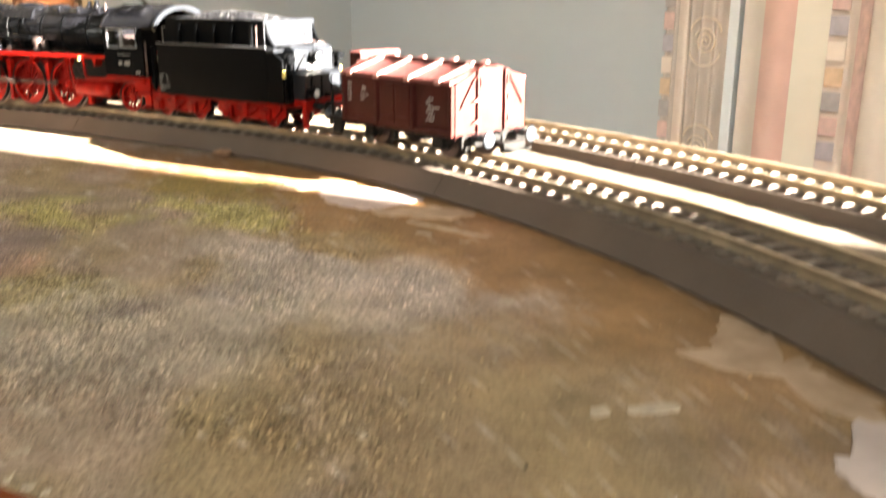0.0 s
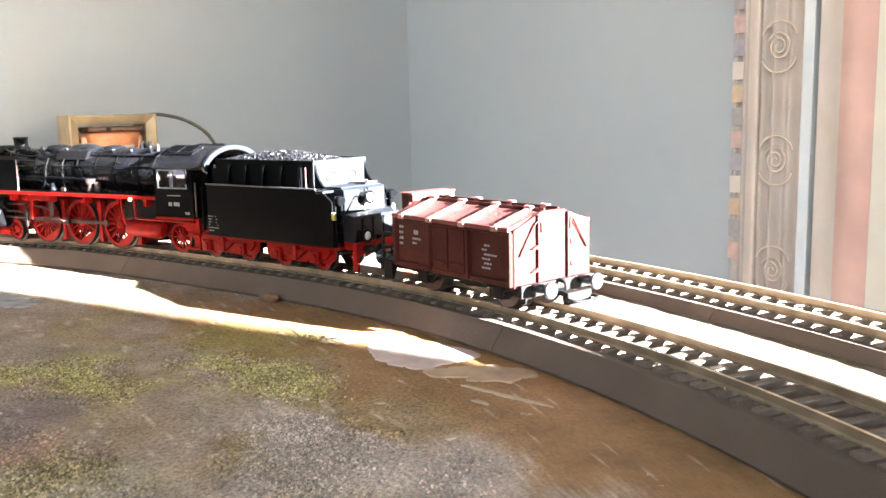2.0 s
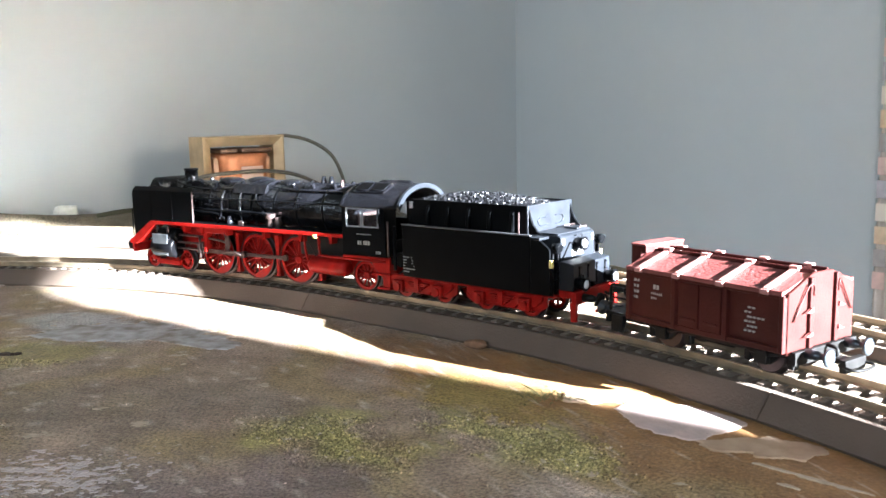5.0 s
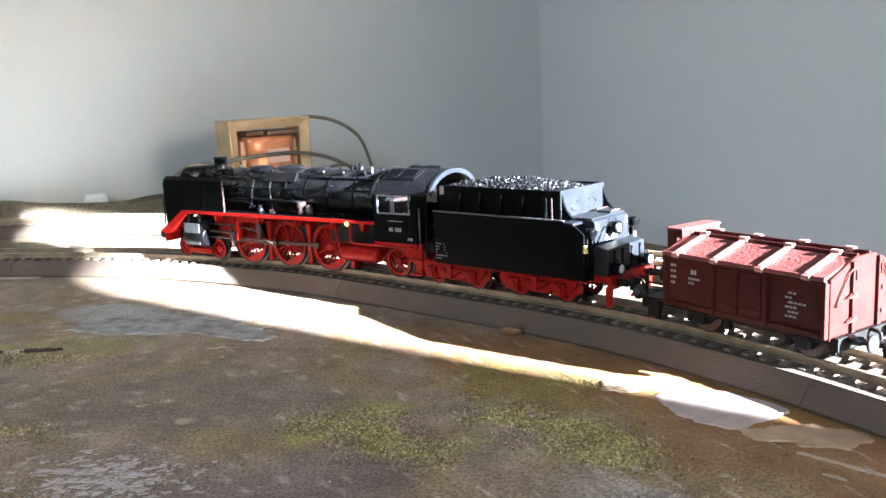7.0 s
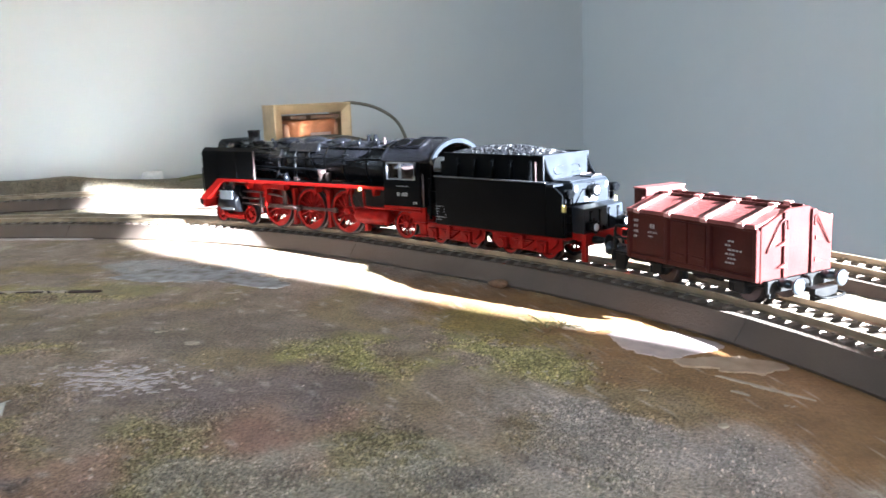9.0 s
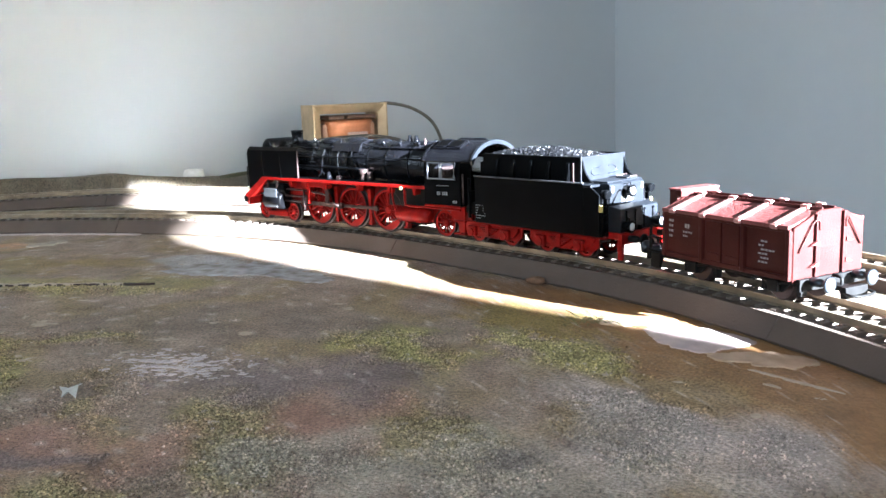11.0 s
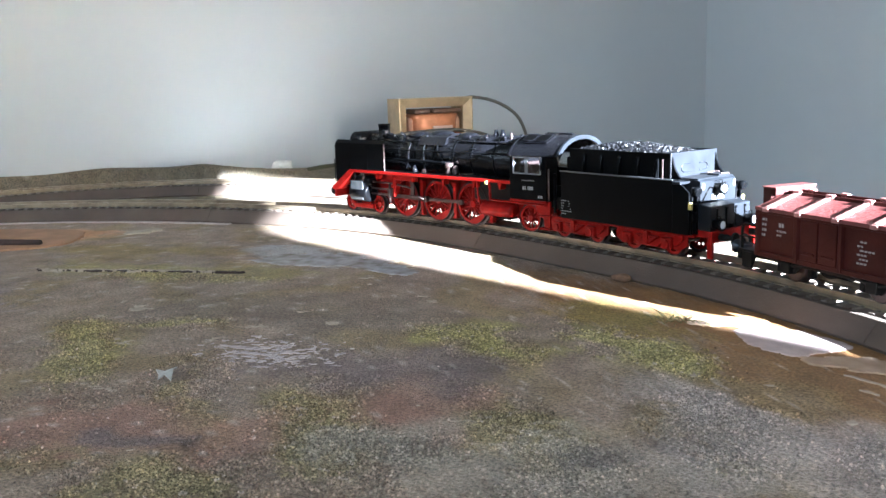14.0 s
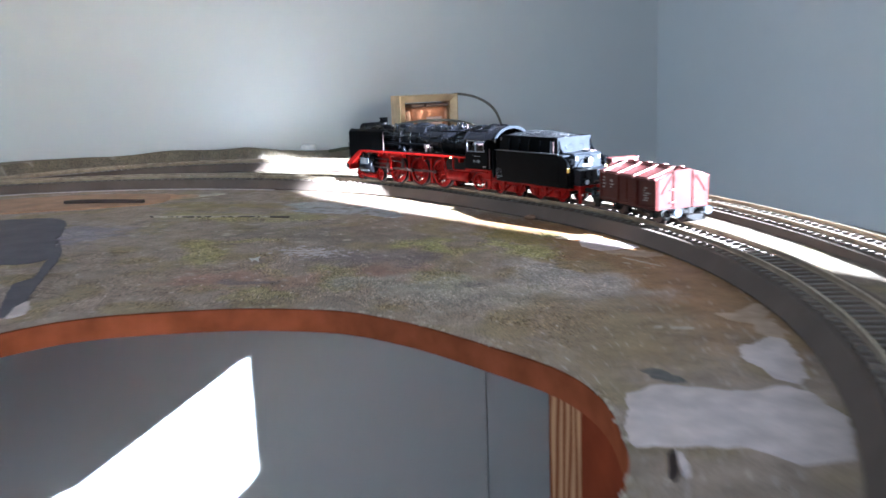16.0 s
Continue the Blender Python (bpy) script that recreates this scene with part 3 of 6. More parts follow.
me.materials.append(M_GROUND)
attr = me.color_attributes.new("paint", "FLOAT_COLOR", "POINT")
attr.data.foreach_set("color", np.array(cols, dtype=np.float32).ravel())
me.polygons.foreach_set("use_smooth", [True] * len(me.polygons))
ground = tagged(new("ground", me), "brown, olive and grey painted scenery with flock grain on the layout board", "ground", kind="structure")

# flock grains strewn over the green and grey dabs
def flocked(x, y):
    """How thickly grains lie here."""
    fine = 0.5 * noise.noise(Vector((x * 90, y * 90, 5))) + 0.35 * noise.noise(Vector((x * 260, y * 260, 5)))
    k = 0.5 * smooth(-0.085, -0.125, y + 0.06 * noise.noise(Vector((x * 30, y * 30, 6)))) * smooth(-0.3, 0.2, noise.noise(Vector((x * 45, y * 45, 12))) + 0.5 * fine)
    for px, py, ra, rb, turn, col, st in DABS:
        if col in (GREEN, GREY, MOSS) and abs(x - px) < 0.07 and abs(y - py) < 0.07:
            ct, sn = math.cos(radians(turn)), math.sin(radians(turn))
            q = math.hypot(((x - px) * ct + (y - py) * sn) / ra, ((y - py) * ct - (x - px) * sn) / rb)
            k = max(k, (1.67 * st - 0.67) * smooth(1.2, 0.75, q + fine))
    if math.hypot((x + 0.176) / 0.026, (y + 0.066) / 0.014) < 1 or math.hypot(x + 0.188, y + 0.1) < 0.006:
        k = 0
    return k * smooth(0.03, -0.015, x)


rs = np.random.RandomState(11)
gv, gc, gf = [], [], []
for k in range(380000):
    x, y = rs.uniform(-0.33, 0.075), rs.uniform(-0.235, 0.03)
    if math.hypot(x - C1.x, y - C1.y) > R - 0.024 or y < -0.165 - 0.6 * max(0, x + 0.02) - 0.5 * max(0, -0.11 - x):
        continue
    if rs.uniform() > 0.003 + 0.997 * flocked(x, y):
        continue
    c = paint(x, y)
    if c.x / c.y > 1.42 and rs.uniform() > 0.12:
        continue
    lush = c.y / c.z > 1.6
    c = c * (rs.choice((0.5, 0.75, 1.02, 1.28, 1.6)) if lush else rs.choice((0.7, 0.88, 1.0, 1.18, 1.45)))
    a, w, h = rs.uniform(0, 6.28), rs.uniform(0.00028, 0.00048), rs.uniform(0.0004, 0.00075)
    i0, z0 = len(gv), hill(x, y) - 0.0001
    ox, oy = rs.uniform(-0.5, 0.5) * w, rs.uniform(-0.5, 0.5) * w
    for q in range(3):
        gv.append((x + 0.7 * w * math.cos(a + 2.09 * q), y + 0.7 * w * math.sin(a + 2.09 * q), z0))
    for q in range(3):
        gv.append((x + ox + w * math.cos(a + 2.09 * q), y + oy + w * math.sin(a + 2.09 * q), z0 + 0.65 * h))
    gv.append((x + 1.3 * ox, y + 1.3 * oy, z0 + h))
    gc += [(c.x, c.y, c.z, 1)] * 7
    for q in range(3):
        n = (q + 1) % 3
        gf += [(i0 + q, i0 + n, i0 + 3 + n, i0 + 3 + q), (i0 + 3 + q, i0 + 3 + n, i0 + 6)]
me = bpy.data.meshes.new("flock_grains")
me.from_pydata(gv, [], gf)
me.materials.append(M_GROUND)
attr = me.color_attributes.new("paint", "FLOAT_COLOR", "POINT")
attr.data.foreach_set("color", np.array(gc, dtype=np.float32).ravel())
tagged(new("flock_grains", me), "coarse olive and grey flock grains strewn over the scenery", "flock", kind="stuff")

# the board under the scenery, with its sawn edge
BOARD = 0.0105
bm = bmesh.new()
ring_i, ring_o = resample(CUT, 240), resample(RIM, 240)
top_i = [bm.verts.new((p.x, p.y, -0.0006)) for p in ring_i]
low_i = [bm.verts.new((p.x, p.y, -BOARD)) for p in ring_i]
top_o = [bm.verts.new((p.x, p.y, -0.0006)) for p in ring_o]
low_o = [bm.verts.new((p.x, p.y, -BOARD)) for p in ring_o]
for i in range(239):
    bm.faces.new((top_i[i], top_i[i + 1], low_i[i + 1], low_i[i]))
    bm.faces.new((top_o[i], low_o[i], low_o[i + 1], top_o[i + 1]))
    bm.faces.new((low_i[i], low_i[i + 1], low_o[i + 1], low_o[i]))
    bm.faces.new((top_i[i], top_o[i], top_o[i + 1], top_i[i + 1]))
tagged(new("layout_board", mesh_of("layout_board", bm, M_PLY)), "sawn plywood board with a reddish curved edge", "board", kind="structure")


# ---- tracks ----
def bed_piece(line, s0, s1, n=14):
    bm = bmesh.new()
    prof = [(-0.0203, 0.0), (-0.0215, 0.0012), (-0.0164, BED_Z - 0.0005), (-0.0160, BED_Z), (-0.0134, BED_Z), (-0.0131, BED_Z - 0.0009), (0.0131, BED_Z - 0.0009), (0.0134, BED_Z), (0.0160, BED_Z), (0.0164, BED_Z - 0.0005), (0.0215, 0.0012), (0.0203, 0.0)]
    rows = []
    for i in range(n + 1):
        s = s0 + (s1 - s0) * i / n
        rows.append([bm.verts.new((*line(s, o)[0], z - 0.0004 if z == 0 else z)) for o, z in prof])
    for a, b in zip(rows, rows[1:]):
        for k in range(11):
            bm.faces.new((a[k], b[k], b[k + 1], a[k + 1]))
    bm.faces.new(rows[0])
    bm.faces.new(rows[-1][::-1])
    return bm


def rail(line, s0, s1, out, n):
    bm = bmesh.new()
    prof = [(-0.001, 0.0088), (-0.001, 0.0092), (-0.0004, 0.0096), (-0.0005, RAIL_Z - 0.0006), (-0.0005, RAIL_Z), (0.0005, RAIL_Z), (0.0005, RAIL_Z - 0.0006), (0.0004, 0.0096), (0.001, 0.0092), (0.001, 0.0088)]
    rows = []
    for i in range(n + 1):
        s = s0 + (s1 - s0) * i / n
        rows.append([bm.verts.new((*line(s, out + o)[0], z)) for o, z in prof])
    for a, b in zip(rows, rows[1:]):
        for k in range(10):
            bm.faces.new((a[k], b[k], b[(k + 1) % 10], a[(k + 1) % 10]))
    bm.faces.new(rows[0])
    bm.faces.new(rows[-1][::-1])
    return bm


def track(label, line, s0, s1, joint):
    top = thing("model_track", label, "track", "model tracks")
    s = joint - 0.229 * math.floor((joint - s0) / 0.229)
    ends = [s0] + [s + 0.229 * k for k in range(12) if s0 < s + 0.229 * k < s1] + [s1]
    for a, b in zip(ends, ends[1:]):
        part("trackbed", bed_piece(line, a + 0.00015, b - 0.00015), M_BED, top)
    for o in (-0.00825, 0.00825):
        ob = part("rail", rail(line, s0, s1, o, 220), M_RAIL, top, "tarnished nickel rail, its worn head coloured for a golden gleam")
        ob.data.materials.append(M_RAILTOP)
        for f in ob.data.polygons:
            if f.center.z > RAIL_Z - 0.00005:
                f.material_index = 1
    t = Mm().box(-1.35, 1.35, -12.8, 12.8, 6.5, 8.8, 0.25)
    sleeper = mesh_of("sleeper", t.bm, M_SLEEPER)
    t = Mm()
    for y in (-8.25, 8.25):
        t.box(-0.6, 0.6, y - 1.6, y - 0.8, 8.7, 9.3, 0.1).box(-0.6, 0.6, y + 0.8, y + 1.6, 8.7, 9.3, 0.1)
    clip = mesh_of("rail_clip", t.bm, M_SLEEPER)
    s = s0 + 0.003
    while s < s1:
        p, a = line(s)
        ob = part("sleeper", sleeper, None, top)
        ob.matrix_local = Matrix.Translation((*p, 0)) @ Matrix.Rotation(a, 4, "Z")
        ob = part("rail_clip", clip, None, top)
        ob.matrix_local = Matrix.Translation((*p, 0)) @ Matrix.Rotation(a, 4, "Z")
        s += 0.0069
    return top


track("curved model railway track on brown foam bed", on_track, -0.72, 0.62, -0.137)
track("outer model railway track on brown foam bed beside the wall", on_track2, -0.42, 0.95, -0.055)


# ---- things on the scenery ----
def flat_patch(name, label, category, outline, mat, z=0.00012, thick=0.00022, rough=0.0012, seed=1):
    """A thin irregular flake lying on the scenery."""
    top = bmesh.new()
    pts = bent([(*p, 0) for p in outline + outline[:1]], 24)[:-1]
    mid = sum(pts, Vector()) / len(pts)
    ring = []
    for p in pts:
        q = p * 110 + Vector((seed, 0, 0))
        k = 1 + rough / max((p - mid).length, 0.004) * (2.0 * noise.noise(q) + 1.0 * noise.noise(q * 2.6) + 0.35 * noise.noise(q * 8))
        ring.append(mid + (p - mid) * k)
    lo = [top.verts.new((p.x, p.y, -0.0004)) for p in ring]
    hi = [top.verts.new((p.x, p.y, z)) for p in ring]
    inn = [top.verts.new((mid + (p - mid) * 0.97).to_tuple()[:2] + (z + thick,)) for p in ring]
    cen = top.verts.new((mid.x, mid.y, z + thick))
    n = len(ring)
    for i in range(n):
        j = (i + 1) % n
        top.faces.new((lo[i], lo[j], hi[j], hi[i]))
        top.faces.new((hi[i], hi[j], inn[j], inn[i]))
        top.faces.new((inn[i], inn[j], cen))
    return tagged(new(name, mesh_of(name, top, mat)), label, category)


flat_patch("bare_patch", "pale bare plaster patch beside the trackbed", "patch", [(-0.036, 0.006), (-0.029, 0.014), (-0.018, 0.013), (-0.006, 0.006), (0.001, -0.002), (-0.008, -0.012), (-0.017, -0.016), (-0.026, -0.013), (-0.033, -0.003)], M_PLASTER)
flat_patch("bare_patch", "pinkish bare patch beside the trackbed", "patch", [(-0.014, -0.018), (0.004, -0.012), (0.02, -0.020), (0.012, -0.027), (-0.004, -0.026)], M_PINKPL, z=0.0003, thick=0.0002, rough=0.0025, seed=3)
flat_patch("bare_patch", "thin ochre bare strip along the trackbed", "patch", [(-0.052, 0.018), (-0.036, 0.022), (-0.024, 0.018), (-0.036, 0.013), (-0.05, 0.01)], M_PINKPL, z=0.0004, seed=5)
flat_patch("scratch_mark", "long pale scratch in the brown scenery", "scratch", [(0.0, -0.0305), (0.012, -0.0383), (0.0235, -0.0458), (0.0232, -0.0466), (0.0115, -0.0395), (-0.0005, -0.0315)], M_CHIP, z=0.0002, thick=0.0001, rough=0.0008)
flat_patch("paint_chip", "small pale paint chip", "chip", [(0.0035, -0.0432), (0.0055, -0.0434), (0.0078, -0.0455), (0.0072, -0.0459), (0.0048, -0.0445)], M_CHIP, z=0.0002, thick=0.0001, rough=0.0008)
flat_patch("paint_chip", "small pale paint chip", "chip", [(0.0, -0.0682), (0.0022, -0.0673), (0.0028, -0.0692), (0.0008, -0.0702)], M_CHIP, z=0.0002, thick=0.0001, rough=0.0008)
flat_patch("bare_patch", "pinkish worn patch near the trackbed", "patch", [(0.067, -0.126), (0.0715, -0.113), (0.079, -0.108), (0.085, -0.126), (0.092, -0.150), (0.088, -0.156), (0.077, -0.140)], M_PINKPL, z=0.0001, thick=0.0002, rough=0.004, seed=8)
flat_patch("bare_patch", "large lilac-grey bare plaster patch near the cut edge", "patch", [(0.053, -0.227), (0.060, -0.217), (0.0675, -0.2145), (0.0865, -0.2125), (0.0975, -0.203), (0.113, -0.2195), (0.118, -0.248), (0.106, -0.259), (0.092, -0.2545), (0.073, -0.261), (0.0625, -0.2615)], M_LILAC, z=0.0003, thick=0.0002, rough=0.0010, seed=9)
flat_patch("tear", "dark tear below the bare plaster", "tear", [(0.0739, -0.2659), (0.0752, -0.2634), (0.0789, -0.2771), (0.0772, -0.2795)], M_BURNT, z=0.0003, thick=0.0001, rough=0.0006, seed=41)
flat_patch("tear", "pale lifted flap beside the dark tear", "tear", [(0.0757, -0.2651), (0.0777, -0.2660), (0.0813, -0.2744), (0.0799, -0.2767)], M_LILAC, z=0.0011, thick=0.0002, rough=0.0006, seed=43)
flat_patch("dark_dash", "dark scuffed dash above the bare plaster", "scuff", [(0.0514, -0.2042), (0.058, -0.2014), (0.068, -0.2100), (0.062, -0.2123)], shader("dark_scuff", (0.075, 0.07, 0.065), 0.8, tint=(0.16, 0.14, 0.12), scale=300), z=0.0002, thick=0.0001, rough=0.0016, seed=45)
flat_patch("bare_patch", "ragged lilac-grey bare patch along the trackbed", "patch", [(0.0785, -0.170), (0.0832, -0.157), (0.0915, -0.152), (0.0985, -0.172), (0.1020, -0.194), (0.0965, -0.198), (0.0875, -0.191), (0.082, -0.183)], M_LILAC, z=0.0002, thick=0.0002, rough=0.0022, seed=12)
flat_patch("paint_fleck", "pale oblong fleck on the scenery", "fleck", [(0.05, -0.150), (0.058, -0.148), (0.0585, -0.151), (0.051, -0.1525)], M_CHIP, z=0.0002, thick=0.0001, rough=0.0008)
flat_patch("paint_fleck", "round pale fleck on the scenery", "fleck", [(0.044, -0.151), (0.047, -0.150), (0.0475, -0.153), (0.0445, -0.154)], M_CHIP, z=0.0002, thick=0.0001, rough=0.0008)
flat_patch("bare_patch", "bluish grey bare patch by the sunlit strip", "patch", [(-0.284, 0.064), (-0.268, 0.082), (-0.24, 0.09), (-0.21, 0.079), (-0.184, 0.063), (-0.192, 0.053), (-0.222, 0.063), (-0.25, 0.058)], shader("bluish_patch", (0.54, 0.53, 0.55), 0.8, tint=(0.19, 0.155, 0.115), scale=120, bump=0.3, bump_scale=700), z=0.0001, thick=0.0003, rough=0.0045, seed=15)
bm = bmesh.new()
star = [(-0.1941, -0.0991), (-0.1902, -0.0995), (-0.1897, -0.0946), (-0.1871, -0.0989), (-0.1815, -0.1064), (-0.1865, -0.1036), (-0.186, -0.1071), (-0.1896, -0.1027)]
prism(bm, star, 2, 0.0013, 0.0017)
for v in bm.verts:
    v.co.z += 0.0016 * abs(math.sin(v.co.x * 700 + 1)) * (v.co.z > 0)
tagged(new("torn_paper_scrap", mesh_of("torn_paper_scrap", bm, shader("grey_white_paper", (0.62, 0.60, 0.55), 0.75, spread=0.1, scale=300))), "pale grey torn paper scrap lying on the flock", "scrap")
flat_patch("paint_fleck", "white fleck at the foot of the trackbed", "fleck", [(-0.418, 0.118), (-0.406, 0.132), (-0.400, 0.128), (-0.409, 0.112)], M_CHIP, z=0.0008, rough=0.0025, seed=19)
rng = random.Random(5)


def skin(x, y):
    """Height of the scenery's fine relief."""
    return hill(x, y) + 0.00035 * noise.noise(Vector((x * 160, y * 160, 0))) + 0.0003 * noise.noise(Vector((x * 480, y * 480, 4)))


def fleck(bm, x, y, r, turn, z=None):
    """A thin scuffed fleck, longer than wide."""
    ring = []
    z = skin(x, y) + 0.00012 if z is None else z
    for k in range(11):
        a = 6.283 * k / 11 + rng.uniform(-0.2, 0.2)
        q = r * rng.choice((0.3, 0.5, 0.9, 1.1, 1.6))
        dx, dy = 2.2 * q * math.cos(a), q * math.sin(a)
        ring.append((x + dx * math.cos(turn) - dy * math.sin(turn), y + dx * math.sin(turn) + dy * math.cos(turn)))
    hi, lo = [bm.verts.new((*p, z)) for p in ring], [bm.verts.new((*p, -0.0003)) for p in ring]
    bm.faces.new(hi)
    for k in range(11):
        bm.faces.new((lo[k], lo[(k + 1) % 11], hi[(k + 1) % 11], hi[k]))


bm = bmesh.new()
for k in range(1500):
    x, y = -0.175 + 0.0105 * rng.gauss(0, 1), -0.067 + 0.0062 * rng.gauss(0, 1)
    if noise.noise(Vector((x * 240, y * 420, 3))) + 0.5 * noise.noise(Vector((x * 700, y * 700, 3))) < 0.02:
        continue
    fleck(bm, x, y, 0.00018 + 0.0006 * rng.random() ** 4, rng.gauss(0.35, 0.4), skin(x, y) + rng.uniform(0.00002, 0.00025))
tagged(new("flaked_patch", mesh_of("flaked_patch", bm, M_FLAKE)), "cluster of pale lilac flakes on the painted scenery", "flakes", kind="stuff")
bm = bmesh.new()
for k in range(60):
    x, y = rng.uniform(-0.42, 0.07), rng.uniform(-0.16, 0.10)
    if (Vector((x, y)) - C1).length > 0.405 and x > -0.3:
        continue
    fleck(bm, x, y, rng.uniform(0.00018, 0.0007) * rng.choice((0.6, 0.7, 0.8, 1.3)), rng.uniform(0, 3))
for px, py, r in ((-0.261, -0.034, 0.0022), (-0.233, -0.074, 0.0022), (-0.236, -0.072, 0.0016), (-0.215, -0.05, 0.0014), (-0.205, -0.062, 0.0016), (-0.16, 0.02, 0.0013), (-0.2, 0.045, 0.0014), (0.03, -0.1, 0.0012), (0.012, -0.118, 0.001), (-0.24, 0.0, 0.0013), (-0.27, -0.05, 0.0012), (-0.264, -0.032, 0.0017), (-0.282, 0.006, 0.0018), (-0.276, 0.003, 0.0012), (-0.201, -0.043, 0.0017), (-0.197, -0.040, 0.001), (-0.174, -0.028, 0.0013), (-0.194, -0.018, 0.0012), (-0.209, -0.113, 0.0009), (-0.2045, -0.1145, 0.0008), (-0.2, -0.114, 0.0011), (-0.196, -0.115, 0.0008), (-0.194, 0.072, 0.0018), (-0.201, 0.068, 0.0015), (-0.19, 0.068, 0.0012), (-0.186, 0.0655, 0.001), (-0.0512, -0.1698, 0.0011), (-0.0489, -0.1672, 0.0009), (-0.0415, -0.1730, 0.0009), (-0.0460, -0.1770, 0.0007), (-0.1205, -0.1745, 0.0007), (-0.0454, -0.1495, 0.0006), (-0.0304, -0.1538, 0.0007), (0.018, -0.0516, 0.0008), (-0.1524, 0.0129, 0.0013)):
    for q in range(4):
        fleck(bm, px + rng.gauss(0, r), py + rng.gauss(0, 0.6 * r), r * rng.uniform(0.25, 0.75), rng.uniform(0.1, 0.8))
for p in resample(CUT, 900)[180:600]:
    if rng.random() < 0.3 and -0.13 < p.x < 0.07:
        fleck(bm, p.x + rng.uniform(-0.0005, 0.0005), p.y + 0.0012, rng.uniform(0.0002, 0.0006), rng.uniform(0, 3), 0.0005)
for k in range(120):
    x = rng.uniform(-0.285, -0.19)
    y = 0.066 + rng.gauss(0, 0.008) + 0.012 * math.sin((x + 0.285) * 33)
    fleck(bm, x, y, 0.0003 + 0.0012 * rng.random() ** 3, rng.uniform(0, 0.7))
tagged(new("paint_flecks", mesh_of("paint_flecks", bm, M_CHIP)), "tiny pale flecks scattered over the painted scenery", "flecks", kind="stuff")
bm = bmesh.new()
for k in range(42):
    fleck(bm, -0.37 + k * 0.0022 + rng.uniform(-0.001, 0.001), 0.0105 + k * 0.00055 + rng.uniform(-0.0014, 0.0014), rng.choice((0.0, 0.0006, 0.0009, 0.0014, 0.0017)) * 0.6 + 0.0002, rng.uniform(0, 0.6), 0.0011)
tagged(new("scraped_line", mesh_of("scraped_line", bm, M_CHIP)), "broken line of pale scrape marks in the scenery", "scrape", kind="stuff")
bm = bmesh.new()
for k in range(30):
    fleck(bm, -0.37 + k * 0.0036, 0.0113 + k * 0.00085 + rng.uniform(-0.0008, 0.0008), rng.uniform(0.0008, 0.0018), 0.23, 0.0008)
tagged(new("dark_scraped_line", mesh_of("dark_scraped_line", bm, M_BURNT)), "dark scraped furrow in the scenery", "scrape", kind="stuff")
flat_patch("bare_wood_patch", "bare orange wood where scenery is missing", "patch", [(-0.60, 0.04), (-0.545, 0.085), (-0.505, 0.103), (-0.457, 0.113), (-0.434, 0.095), (-0.423, 0.066), (-0.46, 0.027), (-0.486, 0.011), (-0.515, -0.009), (-0.58, 0.0)], M_BAREWOOD, z=0.0010, rough=0.0015, seed=31)
t = Mm().tube([(-500, 42, 2), (-480, 50, 2.6), (-455, 57, 2.5), (-432, 64, 2)], 2.0, 8)
tagged(new("charred_stick", mesh_of("charred_stick", t.bm, M_BURNT)), "short dark charred stick lying on bare wood", "stick")
M_YARD = shader("violet_grey_paint", (0.085, 0.07, 0.08), 0.7, spread=0.25, scale=40, bump=0.2)
flat_patch("painted_yard", "dull violet-grey painted yard area on the board", "painted area", [(-0.50, -0.05), (-0.457, -0.018), (-0.422, -0.026), (-0.373, -0.074), (-0.328, -0.117), (-0.315, -0.134), (-0.335, -0.152), (-0.42, -0.15)], M_YARD, z=0.0005, rough=0.0016, seed=33)
flat_patch("dark_streak", "dark torn streak running to the sawn edge", "painted area", [(-0.356, -0.088), (-0.322, -0.116), (-0.294, -0.147), (-0.262, -0.184), (-0.228, -0.222), (-0.2285, -0.233), (-0.248, -0.215), (-0.277, -0.186), (-0.281, -0.170), (-0.312, -0.136)], M_YARD, z=0.0006, rough=0.0014, seed=35)
flat_patch("bare_patch", "narrow pinkish bare patch beside the dark streak", "patch", [(-0.224, -0.2315), (-0.236, -0.216), (-0.2376, -0.2086), (-0.2225, -0.2225)], M_LILAC, z=0.0008, rough=0.0008, seed=37)
# a small stone by the trackbed, and pale lumps by the wall
bm = bmesh.new()
bmesh.ops.create_icosphere(bm, subdivisions=3, radius=0.0021)
for v in bm.verts:
    v.co *= 1 + 0.6 * noise.noise(v.co * 420)
    v.co.x *= 2.6
    v.co.z = max(v.co.z * 0.9, -0.002)
ob = tagged(new("stone", mesh_of("stone", bm, shader("reddish_crumb", (0.20, 0.11, 0.06), 0.8, spread=0.3, scale=500, bump=0.4, bump_scale=1500))), "long reddish plaster crumb at the trackbed foot", "stone")
ob.location, ob.rotation_euler = (-0.0895, 0.0685, 0.002), (0, 0, radians(152))
bm = bmesh.new()
box(bm, -0.0095, 0.0095, -0.0065, 0.0065, 0, 0.0125, 0.0042)
for v in bm.verts:
    v.co += Vector((1, 1, 1)) * 0.0012 * noise.noise(v.co * 200)
ob = tagged(new("plaster_block", mesh_of("plaster_block", bm, shader("white_plaster", (0.72, 0.70, 0.66), 0.8, spread=0.1, scale=200))), "small white rounded plaster block near the wall", "block")
ob.location, ob.rotation_euler = (-0.491, 0.392, hill(-0.491, 0.392) - 0.001), (0, 0, 0.7)
t = Mm().tube(bent([(-440, 358, 14), (-428, 368, 16), (-414, 380, 17), (-402, 392, 18)], 6), 3.5, 8)
tagged(new("mossy_stick", mesh_of("mossy_stick", t.bm, shader("olive_bark", (0.07, 0.065, 0.03), 0.8, spread=0.3, scale=200, bump=0.4))), "dark olive mossy stick lying on the bank", "stick")
